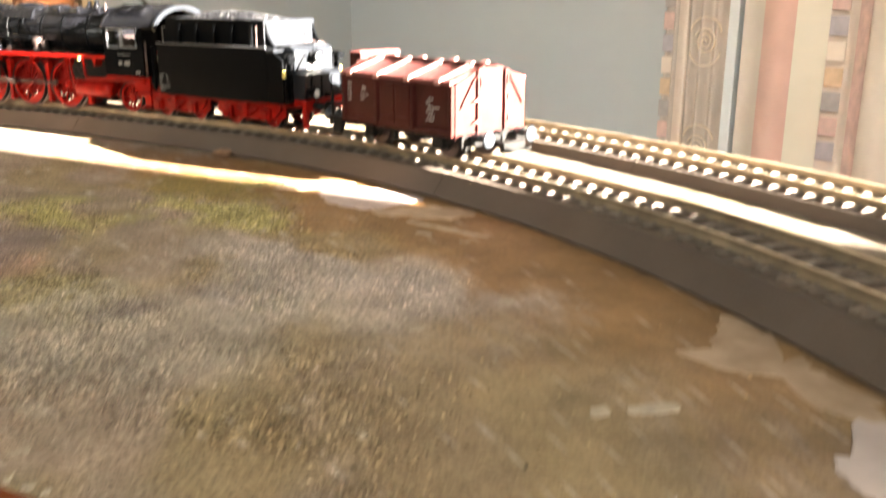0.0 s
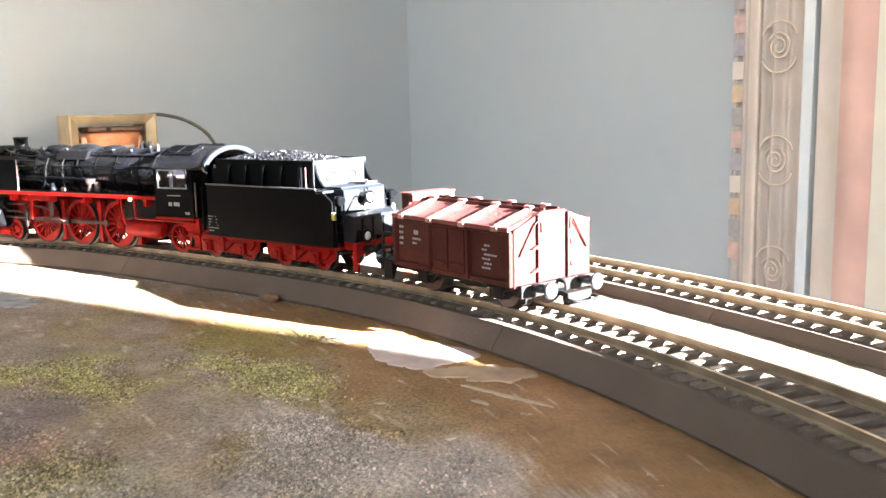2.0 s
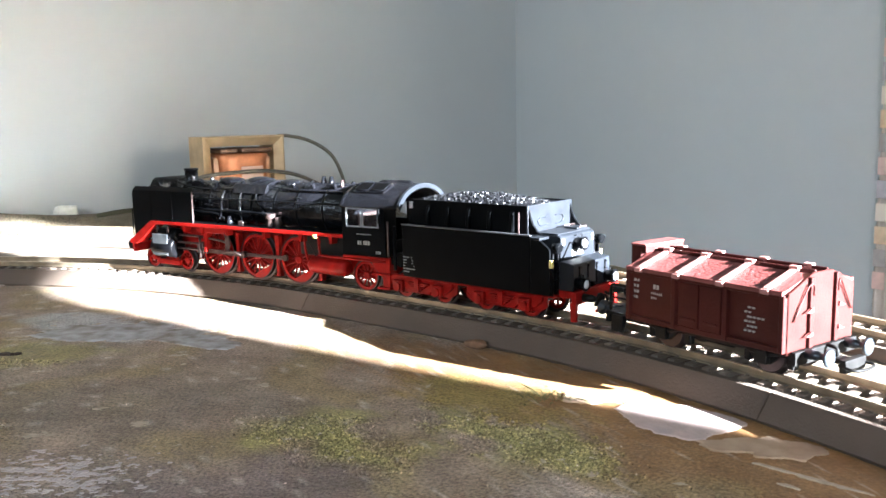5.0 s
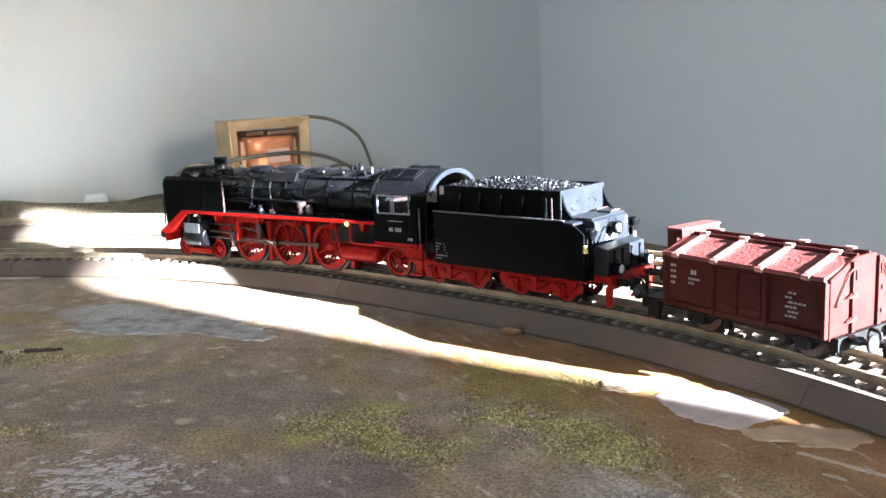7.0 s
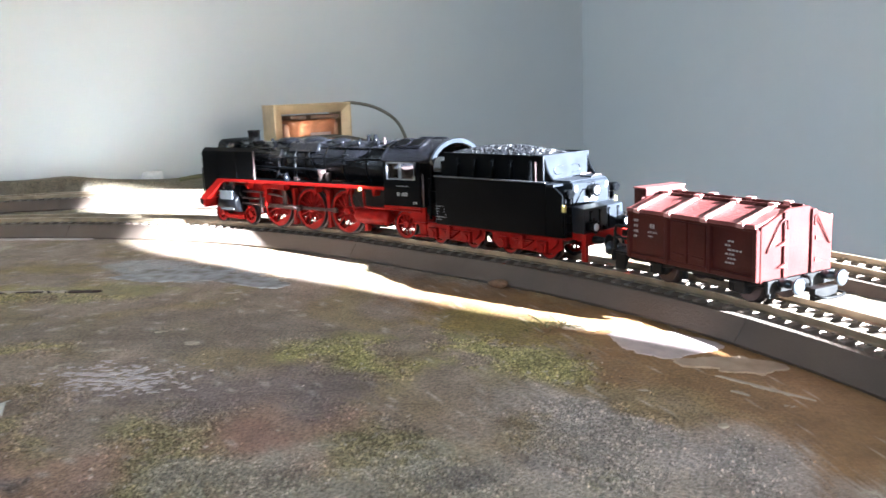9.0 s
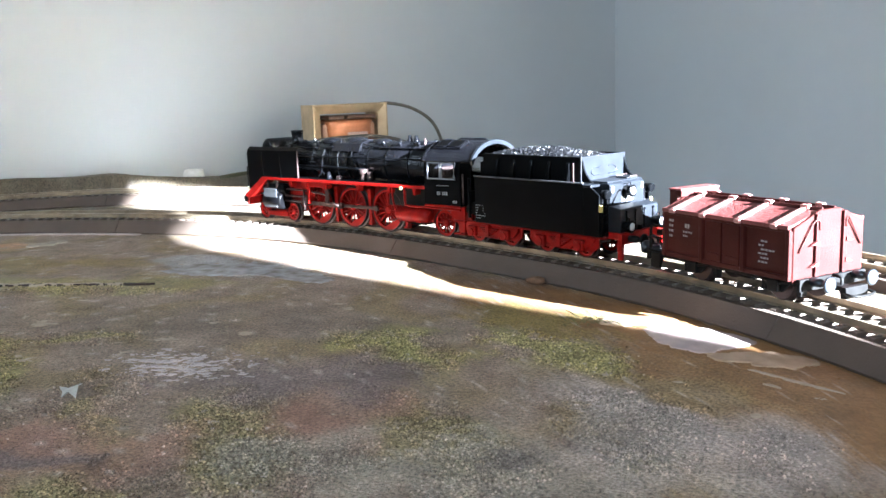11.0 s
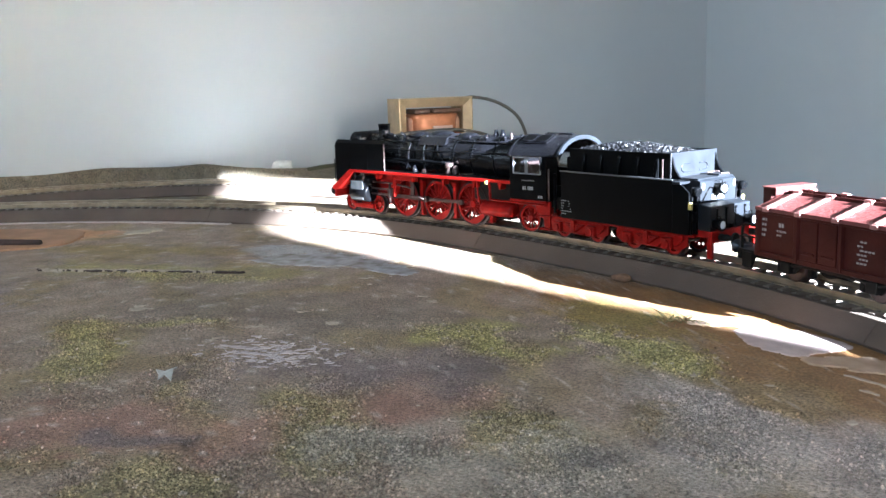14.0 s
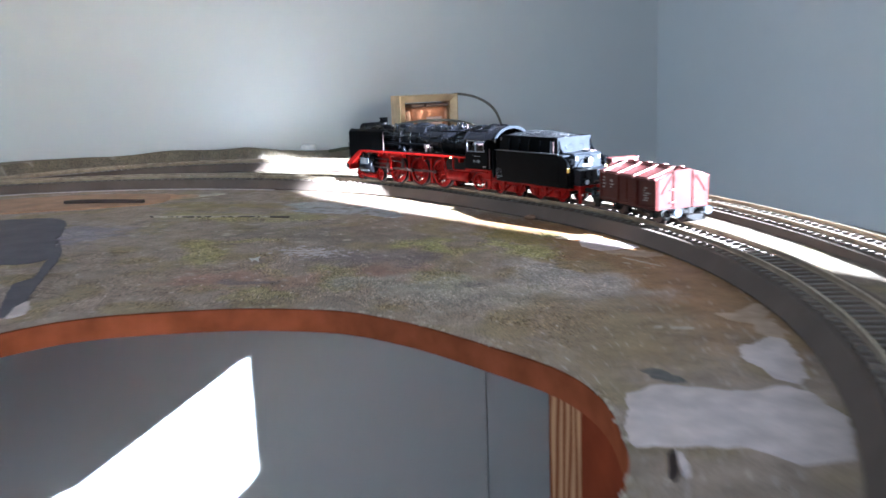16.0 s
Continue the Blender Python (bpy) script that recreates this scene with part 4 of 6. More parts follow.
bm = bmesh.new()
for i in range(90):
    a0, a1 = 0.30 + i * 0.004, 0.3045 + i * 0.004
    q0, q1 = [(on_track(v, -0.0212)[0], on_track(v, -0.0262 - 0.002 * noise.noise(Vector((v * 60, 0, 0))))[0]) for v in (a0, a1)]
    vs = [bm.verts.new((*p, z)) for z in (-0.0003, 0.0005) for p in (q0[0], q0[1], q1[1], q1[0])]
    for f in ((4, 5, 6, 7), (0, 1, 5, 4), (1, 2, 6, 5), (2, 3, 7, 6), (3, 0, 4, 7)):
        bm.faces.new([vs[j] for j in f])
tagged(new("pale_strip", mesh_of("pale_strip", bm, M_LILAC)), "narrow pale strip of bare plaster along the trackbed foot", "strip", kind="structure")
# twig tuft by the pale patch
bm = bmesh.new()
for k in range(26):
    a, r = rng.uniform(0, 6.28), rng.uniform(0.001, 0.006)
    p = Vector((-0.055 + rng.gauss(0, 0.004), 0.012 + rng.gauss(0, 0.003), 0))
    tube(bm, [p, p + Vector((math.cos(a) * r * 0.5, math.sin(a) * r * 0.5, 0.0016)), p + Vector((math.cos(a) * r, math.sin(a) * r, 0.0022))], 0.00018, 4)
tagged(new("dry_tuft", mesh_of("dry_tuft", bm, shader("dry_grass", (0.2, 0.18, 0.08), 0.8))), "dry olive grass tuft beside the bare patch", "grass", kind="stuff")

# ---- leg of the layout ----
leg = thing("table_leg", "pine and red-brown timber leg under the layout board", "leg")
ob = part("post", Mm().box(0, 21, 0, 30, -738, -10.5, 0.8).bm, M_PINE, leg, "light pine post")
ob.matrix_local = Matrix.Translation((0.0185, -0.2035, 0)) @ Matrix.Rotation(radians(-41), 4, "Z")
ob = part("side_board", Mm().box(0, 38, 0, 18, -738, -10.5, 0.8).bm, shader("red_brown_stain", (0.19, 0.04, 0.016), 0.8, spread=0.25, scale=40, bump=0.1, spec=0.0), leg, "red-brown board")
ob.matrix_local = Matrix.Translation((0.0348, -0.2175, 0)) @ Matrix.Rotation(radians(-51), 4, "Z")
bm = bmesh.new()
tube(bm, bent([(-0.345, 0.570, -0.02), (-0.347, 0.568, -0.2), (-0.346, 0.569, -0.4), (-0.348, 0.567, -0.74)], 6), 0.0014, 6)
tagged(new("wall_cable", mesh_of("wall_cable", bm, shader("grey_cable", (0.46, 0.465, 0.46), 0.6))), "thin grey cable down the wall under the layout", "cable")


# ---- open transformer with cables ----
def transformer():
    top = thing("transformer", "open transformer with brass-coloured core and copper winding", "transformer")
    top.matrix_world = Matrix.Translation((-0.350, 0.424, 0.017)) @ Matrix.Rotation(radians(49.5), 4, "Z")
    w, h = 35.5, 57.5
    # folded frame of four mitred plates, its front lip sloping inwards
    rings = [(14, 0), (-14, 0), (-14.4, 1.2), (-10, 8.0), (14, 8.8)]
    corners = [[(y, (-w + i, i)), (y, (w - i, i)), (y, (w - i, h - i)), (y, (-w + i, h - i))] for y, i in [(p[0], p[1]) for p in rings]]
    for k, nm in enumerate(("foot_plate", "side_plate", "top_plate", "side_plate")):
        bm = bmesh.new()
        ends = []
        for c in (k, (k + 1) % 4):
            ends.append([bm.verts.new((r[c][1][0] * 0.001, r[c][0] * 0.001, r[c][1][1] * 0.001)) for r in corners])
        for q in range(5):
            n = (q + 1) % 5
            bm.faces.new((ends[0][q], ends[0][n], ends[1][n], ends[1][q]))
        bm.faces.new(ends[0])
        bm.faces.new(ends[1][::-1])
        bmesh.ops.recalc_face_normals(bm, faces=bm.faces)
        part(nm, bm, M_BRASS, top)
    # winding: a rounded block, waisted, with paler wire showing at its flanks
    b = Mm().lathe([(0, 17.5), (0.04, 19.5), (0.3, 18.6), (0.55, 18.2), (0.8, 18.6), (0.96, 19.5), (1, 17.5)], (0, 0, 14), (0, 0, 44), 40)
    for v in b.bm.verts:
        r = math.hypot(v.co.x, v.co.y)
        if r > 0.001:
            cx, cy = v.co.x / r, v.co.y / r
            k = (abs(cx) ** 4 + abs(cy) ** 4) ** -0.25
            v.co.x, v.co.y = 1.17 * r * cx * k, 0.86 * r * cy * k
    part("winding", b.bm, M_COPPER, top, "shiny copper winding")
    for s in (-1, 1):
        part("inner_coil", Mm().box(*sorted((s * 19, s * 25.4)), -9, 9, 17, 41, 2.4).bm, M_COPPERPALE, top, "pale copper coil flank")
    part("flange", Mm().box(-22.4, 22.4, -18, 18, 9.2, 13.8, 1).bm, M_PAPER, top, "dark brown insulating flange")
    for xa, xb in ((-22.4, -7.5), (-4.5, 22.4)):
        part("flange", Mm().box(xa, xb, -17.6, 17.6, 44.2, 47.8, 1).bm, M_PAPER, top, "dark brown insulating flange")
    part("paper_band", Mm().box(-5, 14, -17.2, -16.2, 22, 33, 0.3).bm, shader("pale_label", (0.62, 0.42, 0.34), 0.25), top, "pale paper label")
    return top


transformer()


def cable(label, pts, r, mat):
    bm = bmesh.new()
    tube(bm, bent(pts, 10), r, 8)
    tagged(new("cable", mesh_of("cable", bm, mat)), label, "cable", "transformer cables")


cable("brown cable arching over beside the transformer", [(-0.327, 0.441, 0.0725), (-0.318, 0.450, 0.0735), (-0.302, 0.466, 0.068), (-0.287, 0.477, 0.055), (-0.280, 0.484, 0.034), (-0.277, 0.486, 0.012)], 0.0015, M_CABLE)
cable("brown cable across the winding", [(-0.371, 0.374, 0.040), (-0.358, 0.383, 0.0445), (-0.338, 0.405, 0.046), (-0.322, 0.424, 0.0455), (-0.306, 0.446, 0.040), (-0.29, 0.469, 0.027), (-0.28, 0.482, 0.013)], 0.0016, M_CABLE)
cable("looped brown cable beside the transformer", [(-0.372, 0.373, 0.043), (-0.387, 0.361, 0.042), (-0.397, 0.354, 0.029), (-0.386, 0.362, 0.018), (-0.365, 0.370, 0.0175), (-0.34, 0.394, 0.0178)], 0.0015, M_CABLE)
cable("thin brown cable lying on the bank", [(-0.322, 0.424, 0.0195), (-0.308, 0.442, 0.029), (-0.294, 0.462, 0.031), (-0.281, 0.482, 0.013)], 0.0013, M_CABLE)
cable("short red wire at the foot of the winding", [(-0.332, 0.418, 0.026), (-0.316, 0.437, 0.025), (-0.304, 0.452, 0.0195)], 0.0016, M_REDWIRE)


# ---- the train: millimetres, x ahead of the engine's first axle, y to its left, z up from the rail ----
S_ENGINE = 0.205


def place_on_track(ob, xa, xb):
    """Sets a vehicle down with two of its axles or pivots on the track's line."""
    pa, pb = on_track(S_ENGINE + xa * MM)[0], on_track(S_ENGINE + xb * MM)[0]
    d = pa - pb
    a = math.atan2(d.y, d.x)
    o = pa - Vector((math.cos(a), math.sin(a))) * (xa * MM)
    ob.matrix_world = Matrix.Translation((*o, RAIL_Z)) @ Matrix.Rotation(a, 4, "Z")


WHEELS = {}


def wheel_mesh(r, spokes, weight=False):
    key = (r, spokes, weight)
    if key in WHEELS:
        return WHEELS[key]
    t = Mm()
    seg = 36
    ring = [(r - 1.9, -0.9), (r - 0.5, -0.9), (r - 0.5, 0.9), (r - 1.9, 0.9)]
    rows = [[t.bm.verts.new((q * math.cos(2 * math.pi * i / seg) * MM, y * MM, q * math.sin(2 * math.pi * i / seg) * MM)) for q, y in ring] for i in range(seg)]
    for i in range(seg):
        a, b = rows[i], rows[(i + 1) % seg]
        for k in range(4):
            t.bm.faces.new((a[k], a[(k + 1) % 4], b[(k + 1) % 4], b[k]))
    t.lathe([(0, 1.2), (0.1, 1.9), (0.9, 1.9), (1, 1.2)], (0, -1.1, 0), (0, 1.1, 0), 14)
    if weight:
        n = 10
        pts = [((r - 1.2) * math.cos(a), (r - 1.2) * math.sin(a)) for a in [radians(222 + 10 * k) for k in range(n)]]
        t.prism(pts, 1, -0.8, 0.8)
        t.cyl((5.5, -2.2, 3.0), (5.5, 2.2, 3.0), 1.1, 10)
    wheel = mesh_of("wheel", t.bm, M_RED)
    t = Mm()
    prof = [(r - 0.55, -1.25), (r + 0.9, -1.25), (r + 0.9, -0.8), (r, -0.5), (r - 0.05, 1.25), (r - 0.55, 1.25)]
    rows = [[t.bm.verts.new((q * math.cos(2 * math.pi * i / seg) * MM, y * MM, q * math.sin(2 * math.pi * i / seg) * MM)) for q, y in prof] for i in range(seg)]
    for i in range(seg):
        a, b = rows[i], rows[(i + 1) % seg]
        for k in range(6):
            f = t.bm.faces.new((a[k], a[(k + 1) % 6], b[(k + 1) % 6], b[k]))
    spoke = mesh_of("spoke", Mm().tube([(1.2, 0, 0), (r - 1.5, 0, 0)], 0.42 if r > 8 else 0.5, 5).bm, M_RED)
    WHEELS[key] = wheel, mesh_of("tyre", t.bm, M_TYRE), spoke
    return WHEELS[key]


def wheelset(parent, x, r, spokes, weight=False, turn=0.0):
    wheel, tyre, spoke = wheel_mesh(r, spokes, weight)
    for side in (1, -1):
        ob = part("wheel", wheel, None, parent)
        ob.matrix_local = Matrix.Translation((x * MM, side * 8.4 * MM, r * MM)) @ (Matrix.Rotation(math.pi, 4, "Z") if side < 0 else Matrix()) @ Matrix.Rotation(turn, 4, "Y")
        part("tyre", tyre, None, ob, "blackened steel tyre")
        for k in range(spokes):
            part("spoke", spoke, None, ob).matrix_local = Matrix.Rotation(2 * math.pi * k / spokes, 4, "Y")
    part("axle", Mm().cyl((x, -8, r), (x, 8, r), 1.1, 10).bm, M_TYRE, parent)


def buffers(parent, x, z, way, mat, y=10.0):
    for s in (-1, 1):
        t = Mm().lathe([(0, 1.5), (0.5, 1.4), (0.52, 1.0), (0.85, 1.0), (0.87, 2.6), (0.95, 2.7), (1, 2.2)], (x, s * y, z), (x + way * 7.5, s * y, z), 16)
        part("buffer", t.bm, mat, parent, "round black buffer")


def bars(parent, name, x0, z0, glyphs, h, y, label, slope=1):
    """A line of print on a side: plain bars for marks, 0 for a gap."""
    t = Mm()
    x = x0
    for g in glyphs:
        if g:
            t.box(x - g, x, *sorted((y, y + 0.08 * slope)), z0, z0 + h)
        x -= abs(g) + 0.35 if g else 0.9
    part(name, t.bm, M_WHITE, parent, label)


def locomotive():
    top = thing("steam_locomotive", "black model express steam locomotive with red running gear", "locomotive")
    # boiler, smokebox and fittings
    prof = [(0, 9.5), (0.012, 10.9), (0.02, 11.2), (0.2, 11.2), (0.203, 11.5), (0.62, 11.5), (0.75, 12.0), (1, 12.0)]
    boiler = part("boiler", Mm().lathe(prof, (4, 0, 35), (-138, 0, 35), 48).bm, M_GLOSS, top, "glossy black boiler")
    for x in (-24, -46, -60, -75, -90, -104, -120):
        part("boiler_band", Mm().lathe([(0, 11.75 if x > -92 else 12.15), (1, 11.75 if x > -92 else 12.15)], (x, 0, 35), (x - 0.9, 0, 35), 48).bm, M_SATIN, boiler)
    t = Mm().lathe([(0, 9.4), (0.4, 9.0), (0.8, 6), (1, 0.5)], (4, 0, 35), (6.6, 0, 35), 32)
    for a in range(8):
        t.cyl((4, 9.2 * math.cos(a * 0.785), 35 + 9.2 * math.sin(a * 0.785)), (5.2, 9.2 * math.cos(a * 0.785), 35 + 9.2 * math.sin(a * 0.785)), 0.6, 6)
    t.cyl((6, -3, 35), (7.2, 3, 35), 0.3, 6).cyl((6, 0, 35), (7.6, 0, 35), 1, 10)
    part("smokebox_door", t.bm, M_SATIN, boiler)
    t = Mm().lathe([(0, 4.6), (0.1, 3.9), (0.25, 3.4), (0.84, 3.4), (0.88, 3.7), (1, 3.7)], (-22, 0, 45), (-22, 0, 52.4), 24)
    t.lathe([(0, 2.5), (1, 2.5)], (-22, 0, 52.3), (-22, 0, 52.45), 20)
    part("chimney", t.bm, M_GLOSS, top)
    part("preheater", Mm().lathe([(0, 3.8), (0.05, 5.0), (0.95, 5.0), (1, 3.8)], (-9, -13, 43.2), (-9, 13, 43.2), 24).bm, M_GLOSS, top)
    for x, r, h, sx in ((-52, 5.0, 48.6, 1.6), (-72, 5.6, 49.2, 1.5), (-92, 4.8, 48.4, 1.4)):
        t = Mm().lathe([(0, r), (0.55, r), (0.8, r * 0.86), (0.94, r * 0.5), (1, 0.1)], (0, 0, 44), (0, 0, h), 24)
        for v in t.bm.verts:
            v.co.x = v.co.x * sx + x * MM
        part("dome", t.bm, M_GLOSS, top)
    t = Mm().prism([(-10.5, 41.5), (-8.5, 46.0), (-3, 47.6), (3, 47.6), (8.5, 46.0), (10.5, 41.5), (6, 43), (-6, 43)], 0, -62, -84, 0.3)
    part("sandbox", t.bm, M_GLOSS, top)
    for x in (-112, -116.5):
        part("safety_valve", Mm().lathe([(0, 1.6), (0.5, 1.4), (0.6, 1.0), (1, 0.9)], (x, 0, 46), (x, 0, 50), 12).bm, M_GLOSS, top)
    part("whistle", Mm().cyl((-127, 5, 44), (-127, 5, 49), 0.7, 8).bm, M_STEEL, top)
    for s in (1, -1):
        t = Mm().tube([(-24, s * 12.6, 38.5), (-60, s * 12.8, 38.7), (-100, s * 13, 38.8), (-136, s * 13, 38.8)], 0.35, 6)
        for x in (-26, -45, -64, -83, -102, -121):
            t.cyl((x, s * 11, 38.7), (x, s * 12.9, 38.7), 0.45, 6)
        part("handrail", t.bm, M_SATIN, top)
        t = Mm().tube(bent([(-30, s * 11.6, 36), (-40, s * 12.4, 32), (-52, s * 12.6, 31.5), (-58, s * 12.4, 29)], 4), 0.6, 6)
        t.tube(bent([(-68, s * 8.6, 43.5), (-68, s * 11.6, 39), (-69, s * 12.4, 33), (-70, s * 12, 27)], 5), 0.5, 6)
        t.tube(bent([(-78, s * 8.6, 43.5), (-79, s * 11.6, 39), (-84, s * 12.4, 33), (-86, s * 12, 27)], 5), 0.45, 6)
        t.tube(bent([(-30, s * 11.9, 33), (-60, s * 12.3, 33), (-90, s * 12.5, 32.5)], 4), 0.8, 6)
        part("boiler_pipe", t.bm, M_SATIN, top)
        t = Mm().lathe([(0, 1.5), (0.3, 2.2), (0.6, 1.5), (0.7, 2.4), (1, 2.4)], (-90, s * 13.6, 25.5), (-90, s * 13.6, 33), 14)
        t.lathe([(0, 1.3), (0.5, 1.9), (1, 1.2)], (-94.5, s * 13.4, 25.5), (-94.5, s * 13.4, 31.5), 14)
        part("air_pump", t.bm, M_STEEL if s > 0 else M_SATIN, top)
        part("lubricator", Mm().box(-73, -69.5, *sorted((s * 12.4, s * 15)), 25.4, 28.6, 0.5).bm, M_STEEL, top)
    # rows of rivets, top feed, steps and small valves
    for s in (1, -1):
        for x0, x1, ang in ((-26, -44, 1.25), (-26, -44, 0.5), (-106, -134, 1.3), (-106, -134, 0.75), (-106, -134, 0.25)):
            t = Mm()
            rad = 11.5 if x0 > -60 else 12.1
            for k in range(int((x0 - x1) / 1.6)):
                x, y, z = x0 - 1.6 * k, s * rad * math.cos(ang), 35 + rad * math.sin(ang)
                t.lathe([(0, 0.34), (0.7, 0.28), (1, 0.05)], (x, y, z), (x, y + s * 0.4 * math.cos(ang), z + 0.4 * math.sin(ang)), 5)
            tagged(part("rivet_row", t.bm, M_GLOSS, boiler), kind="stuff")
        t = Mm().tube(bent([(-18, s * 6, 46.4), (-26, s * 8.4, 44.6), (-40, s * 9.2, 43.0), (-50, s * 9.4, 43.2)], 5), 0.55, 6)
        t.tube(bent([(-52, s * 9.2, 43.6), (-58, s * 9.6, 43.4), (-63, s * 9.2, 44.2)], 4), 0.5, 6)
        t.tube(bent([(-84, s * 7, 45.6), (-95, s * 8.4, 44.4), (-108, s * 8.8, 43.9), (-134, s * 8.8, 43.9)], 5), 0.45, 6)
        t.tube(bent([(-56, s * 9.2, 43.0), (-56.5, s * 12.2, 38), (-56, s * 12.6, 31), (-54, s * 13.6, 26.4)], 5), 0.5, 6)
        part("steam_pipe", t.bm, M_GLOSS, top)
        for x in (-30, -37, -47, -66, -99, -111, -124):
            t = Mm().lathe([(0, 0.9), (0.4, 0.6), (0.5, 1.0), (0.8, 1.0), (1, 0.4)], (x, s * 6.2, 44.2), (x, s * 6.8, 47.4), 10)
            part("valve", t.bm, M_GLOSS, top)
        for x in (-48, -88, -106):
            part("step_bracket", Mm().box(x - 2.2, x + 2.2, *sorted((s * 11.4, s * 13.4)), 35.2, 35.8, 0.1).box(x - 2.2, x + 2.2, *sorted((s * 11.2, s * 12.6)), 40.4, 40.9, 0.1).bm, M_SATIN, top)
        part("injector_valve", Mm().lathe([(0, 1.2), (0.3, 1.7), (0.6, 1.1), (1, 0.8)], (-62.5, s * 13.4, 26), (-62.5, s * 13.8, 30.5), 12).bm, M_GLOSS, top)
    # smoke deflectors
    for s in (1, -1):
        t = Mm()
        side = [(5, 17.5), (5.6, 40), (4.6, 41.8), (-40, 41.8), (-40, 26.2), (-8, 26.2), (2, 15.5)]
        t.prism(side, 1, *sorted((s * 16.2, s * 16.8)), 0.15)
        t.prism([(s * 16.5, 41.4), (s * 16.8, 41.8), (s * 14.8, 43.6), (s * 14.4, 43.4)], 0, -40, 4.6)
        deflector = part("smoke_deflector", t.bm, M_SATIN, top, "large flat black smoke deflector")
        t = Mm()
        for x in (-9, -25):
            t.box(x - 0.25, x + 0.25, *sorted((s * 16.8, s * 17.0)), 26.5, 41.6)
        part("seam", t.bm, M_BLACK, deflector)
        part("edge_strip", Mm().box(-40.2, -39.95, *sorted((s * 16.0, s * 17.0)), 26.2, 41.8, 0.1).bm, M_STEEL, deflector, "bright worn edge")
        part("handrail", Mm().tube([(6.2, s * 16.6, 18), (6.2, s * 16.6, 32)], 0.35, 6).bm, M_SATIN, deflector)
    # running board with red edge, front apron and buffer beam
    for s in (1, -1):
        t = Mm().prism([(-8, 24.6), (-8, 26.2), (-138, 26.2), (-138, 24.6)], 1, *sorted((s * 10, s * 17.2)), 0.15)
        board = part("running_board", t.bm, M_RED, top, "red edged running board")
        part("tread_plate", Mm().box(-137.8, -8.4, *sorted((s * 10, s * 16.9)), 26.25, 26.6, 0.1).bm, M_BLACK, board, "black tread plate")
        t = Mm().prism([(-8, 26.2), (-12, 24.4), (3.5, 13.6), (9, 13.6), (9, 15.2)], 1, *sorted((s * 10.5, s * 17.2)), 0.15)
        part("front_apron", t.bm, M_RED, top)
        for x in (-32, -45, -62, -87, -110, -128):
            part("bracket", Mm().prism([(x - 1.2, 24.6), (x + 1.2, 24.6), (x + 0.5, 21.2), (x - 0.5, 21.2)], 1, *sorted((s * 12, s * 16))).bm, M_RED, top)
        part("valance", Mm().box(-60, -40, *sorted((s * 13.5, s * 15)), 21.6, 24.6, 0.3).bm, M_RED, top)
        part("lamp_bracket", Mm().box(-121, -119.4, *sorted((s * 17.2, s * 17.9)), 23.6, 25.3, 0.2).bm, M_YELLOW, top, "tiny amber marker")
    part("buffer_beam", Mm().box(8, 9.6, -15.5, 15.5, 8.6, 14.6, 0.3).bm, M_RED, top)
    part("apron_plate", Mm().box(-8, 8.5, -12, 12, 14.8, 15.8, 0.2).bm, M_SATIN, top)
    buffers(top, 9.6, 11.6, 1, M_UNDER)
    for s in (-1, 1):
        lamp = part("headlight", Mm().lathe([(0, 1.8), (0.8, 1.9), (1, 1.6)], (7, s * 9, 18), (10.4, s * 9, 18), 14).bm, M_SATIN, top)
        part("lens", Mm().lathe([(0, 1.5), (0.7, 1.3), (1, 0.3)], (10.3, s * 9, 18), (10.9, s * 9, 18), 14).bm, M_GLASS_LENS, lamp)
    part("coupling_hook", Mm().tube([(9.6, 0, 10.5), (14, 0, 10.5), (15, 0, 9), (13.5, 0, 8.4)], 0.5, 6).bm, M_UNDER, top)
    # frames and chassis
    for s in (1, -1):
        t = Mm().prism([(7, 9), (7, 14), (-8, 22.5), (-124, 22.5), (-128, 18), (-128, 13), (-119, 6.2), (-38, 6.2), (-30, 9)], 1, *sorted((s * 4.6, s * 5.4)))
        part("main_frame", t.bm, M_RED_SHADE, top)
    part("rear_frame", Mm().box(-160, -126, -6, 6, 11.5, 17, 0.4).bm, M_UNDER, top)
    part("firebox", Mm().box(-134, -104, -9.5, 9.5, 14, 26, 0.8).bm, M_UNDER, top)
    part("chassis", Mm().box(-104, -26, -4.5, 4.5, 12, 25, 0.5).bm, M_UNDER, top)
    # wheels
    for x in (0, -25.3):
        wheelset(top, x, 5.6, 9)
    for x, turn in ((-49.4, 0.4), (-75.9, 0.4), (-102.3, 0.4)):
        wheelset(top, x, 11.3, 16, True, turn)
    wheelset(top, -142.5, 7.1, 11)
    part("bogie_frame", Mm().prism([(3, 5), (3, 7.5), (-28, 7.5), (-28, 5), (-20, 3.6), (-5, 3.6)], 1, -6.2, 6.2, 0.3).bm, M_RED, top)
    for s in (1, -1):
        t = Mm().box(-22, -4, *sorted((s * 10, s * 11.4)), 2.6, 5.4, 0.4)
        part("bogie_side", t.bm, M_RED, top)
        # cylinder, crosshead, rods
        t = Mm().lathe([(0, 4.4), (0.06, 5.4), (0.94, 5.4), (1, 4.4)], (-7, s * 12.6, 12.4), (-23, s * 12.6, 12.4), 20)
        t.lathe([(0, 2.6), (0.06, 3.2), (0.94, 3.2), (1, 2.6)], (-5.5, s * 12.4, 19.2), (-24.5, s * 12.4, 19.2), 18)
        t.prism([(s * 9, 8), (s * 17, 9.5), (s * 17, 15), (s * 15, 22), (s * 9, 22)], 0, -9.5, -20.5, 0.3)
        cylinder = part("cylinder", t.bm, M_BLACK, top)
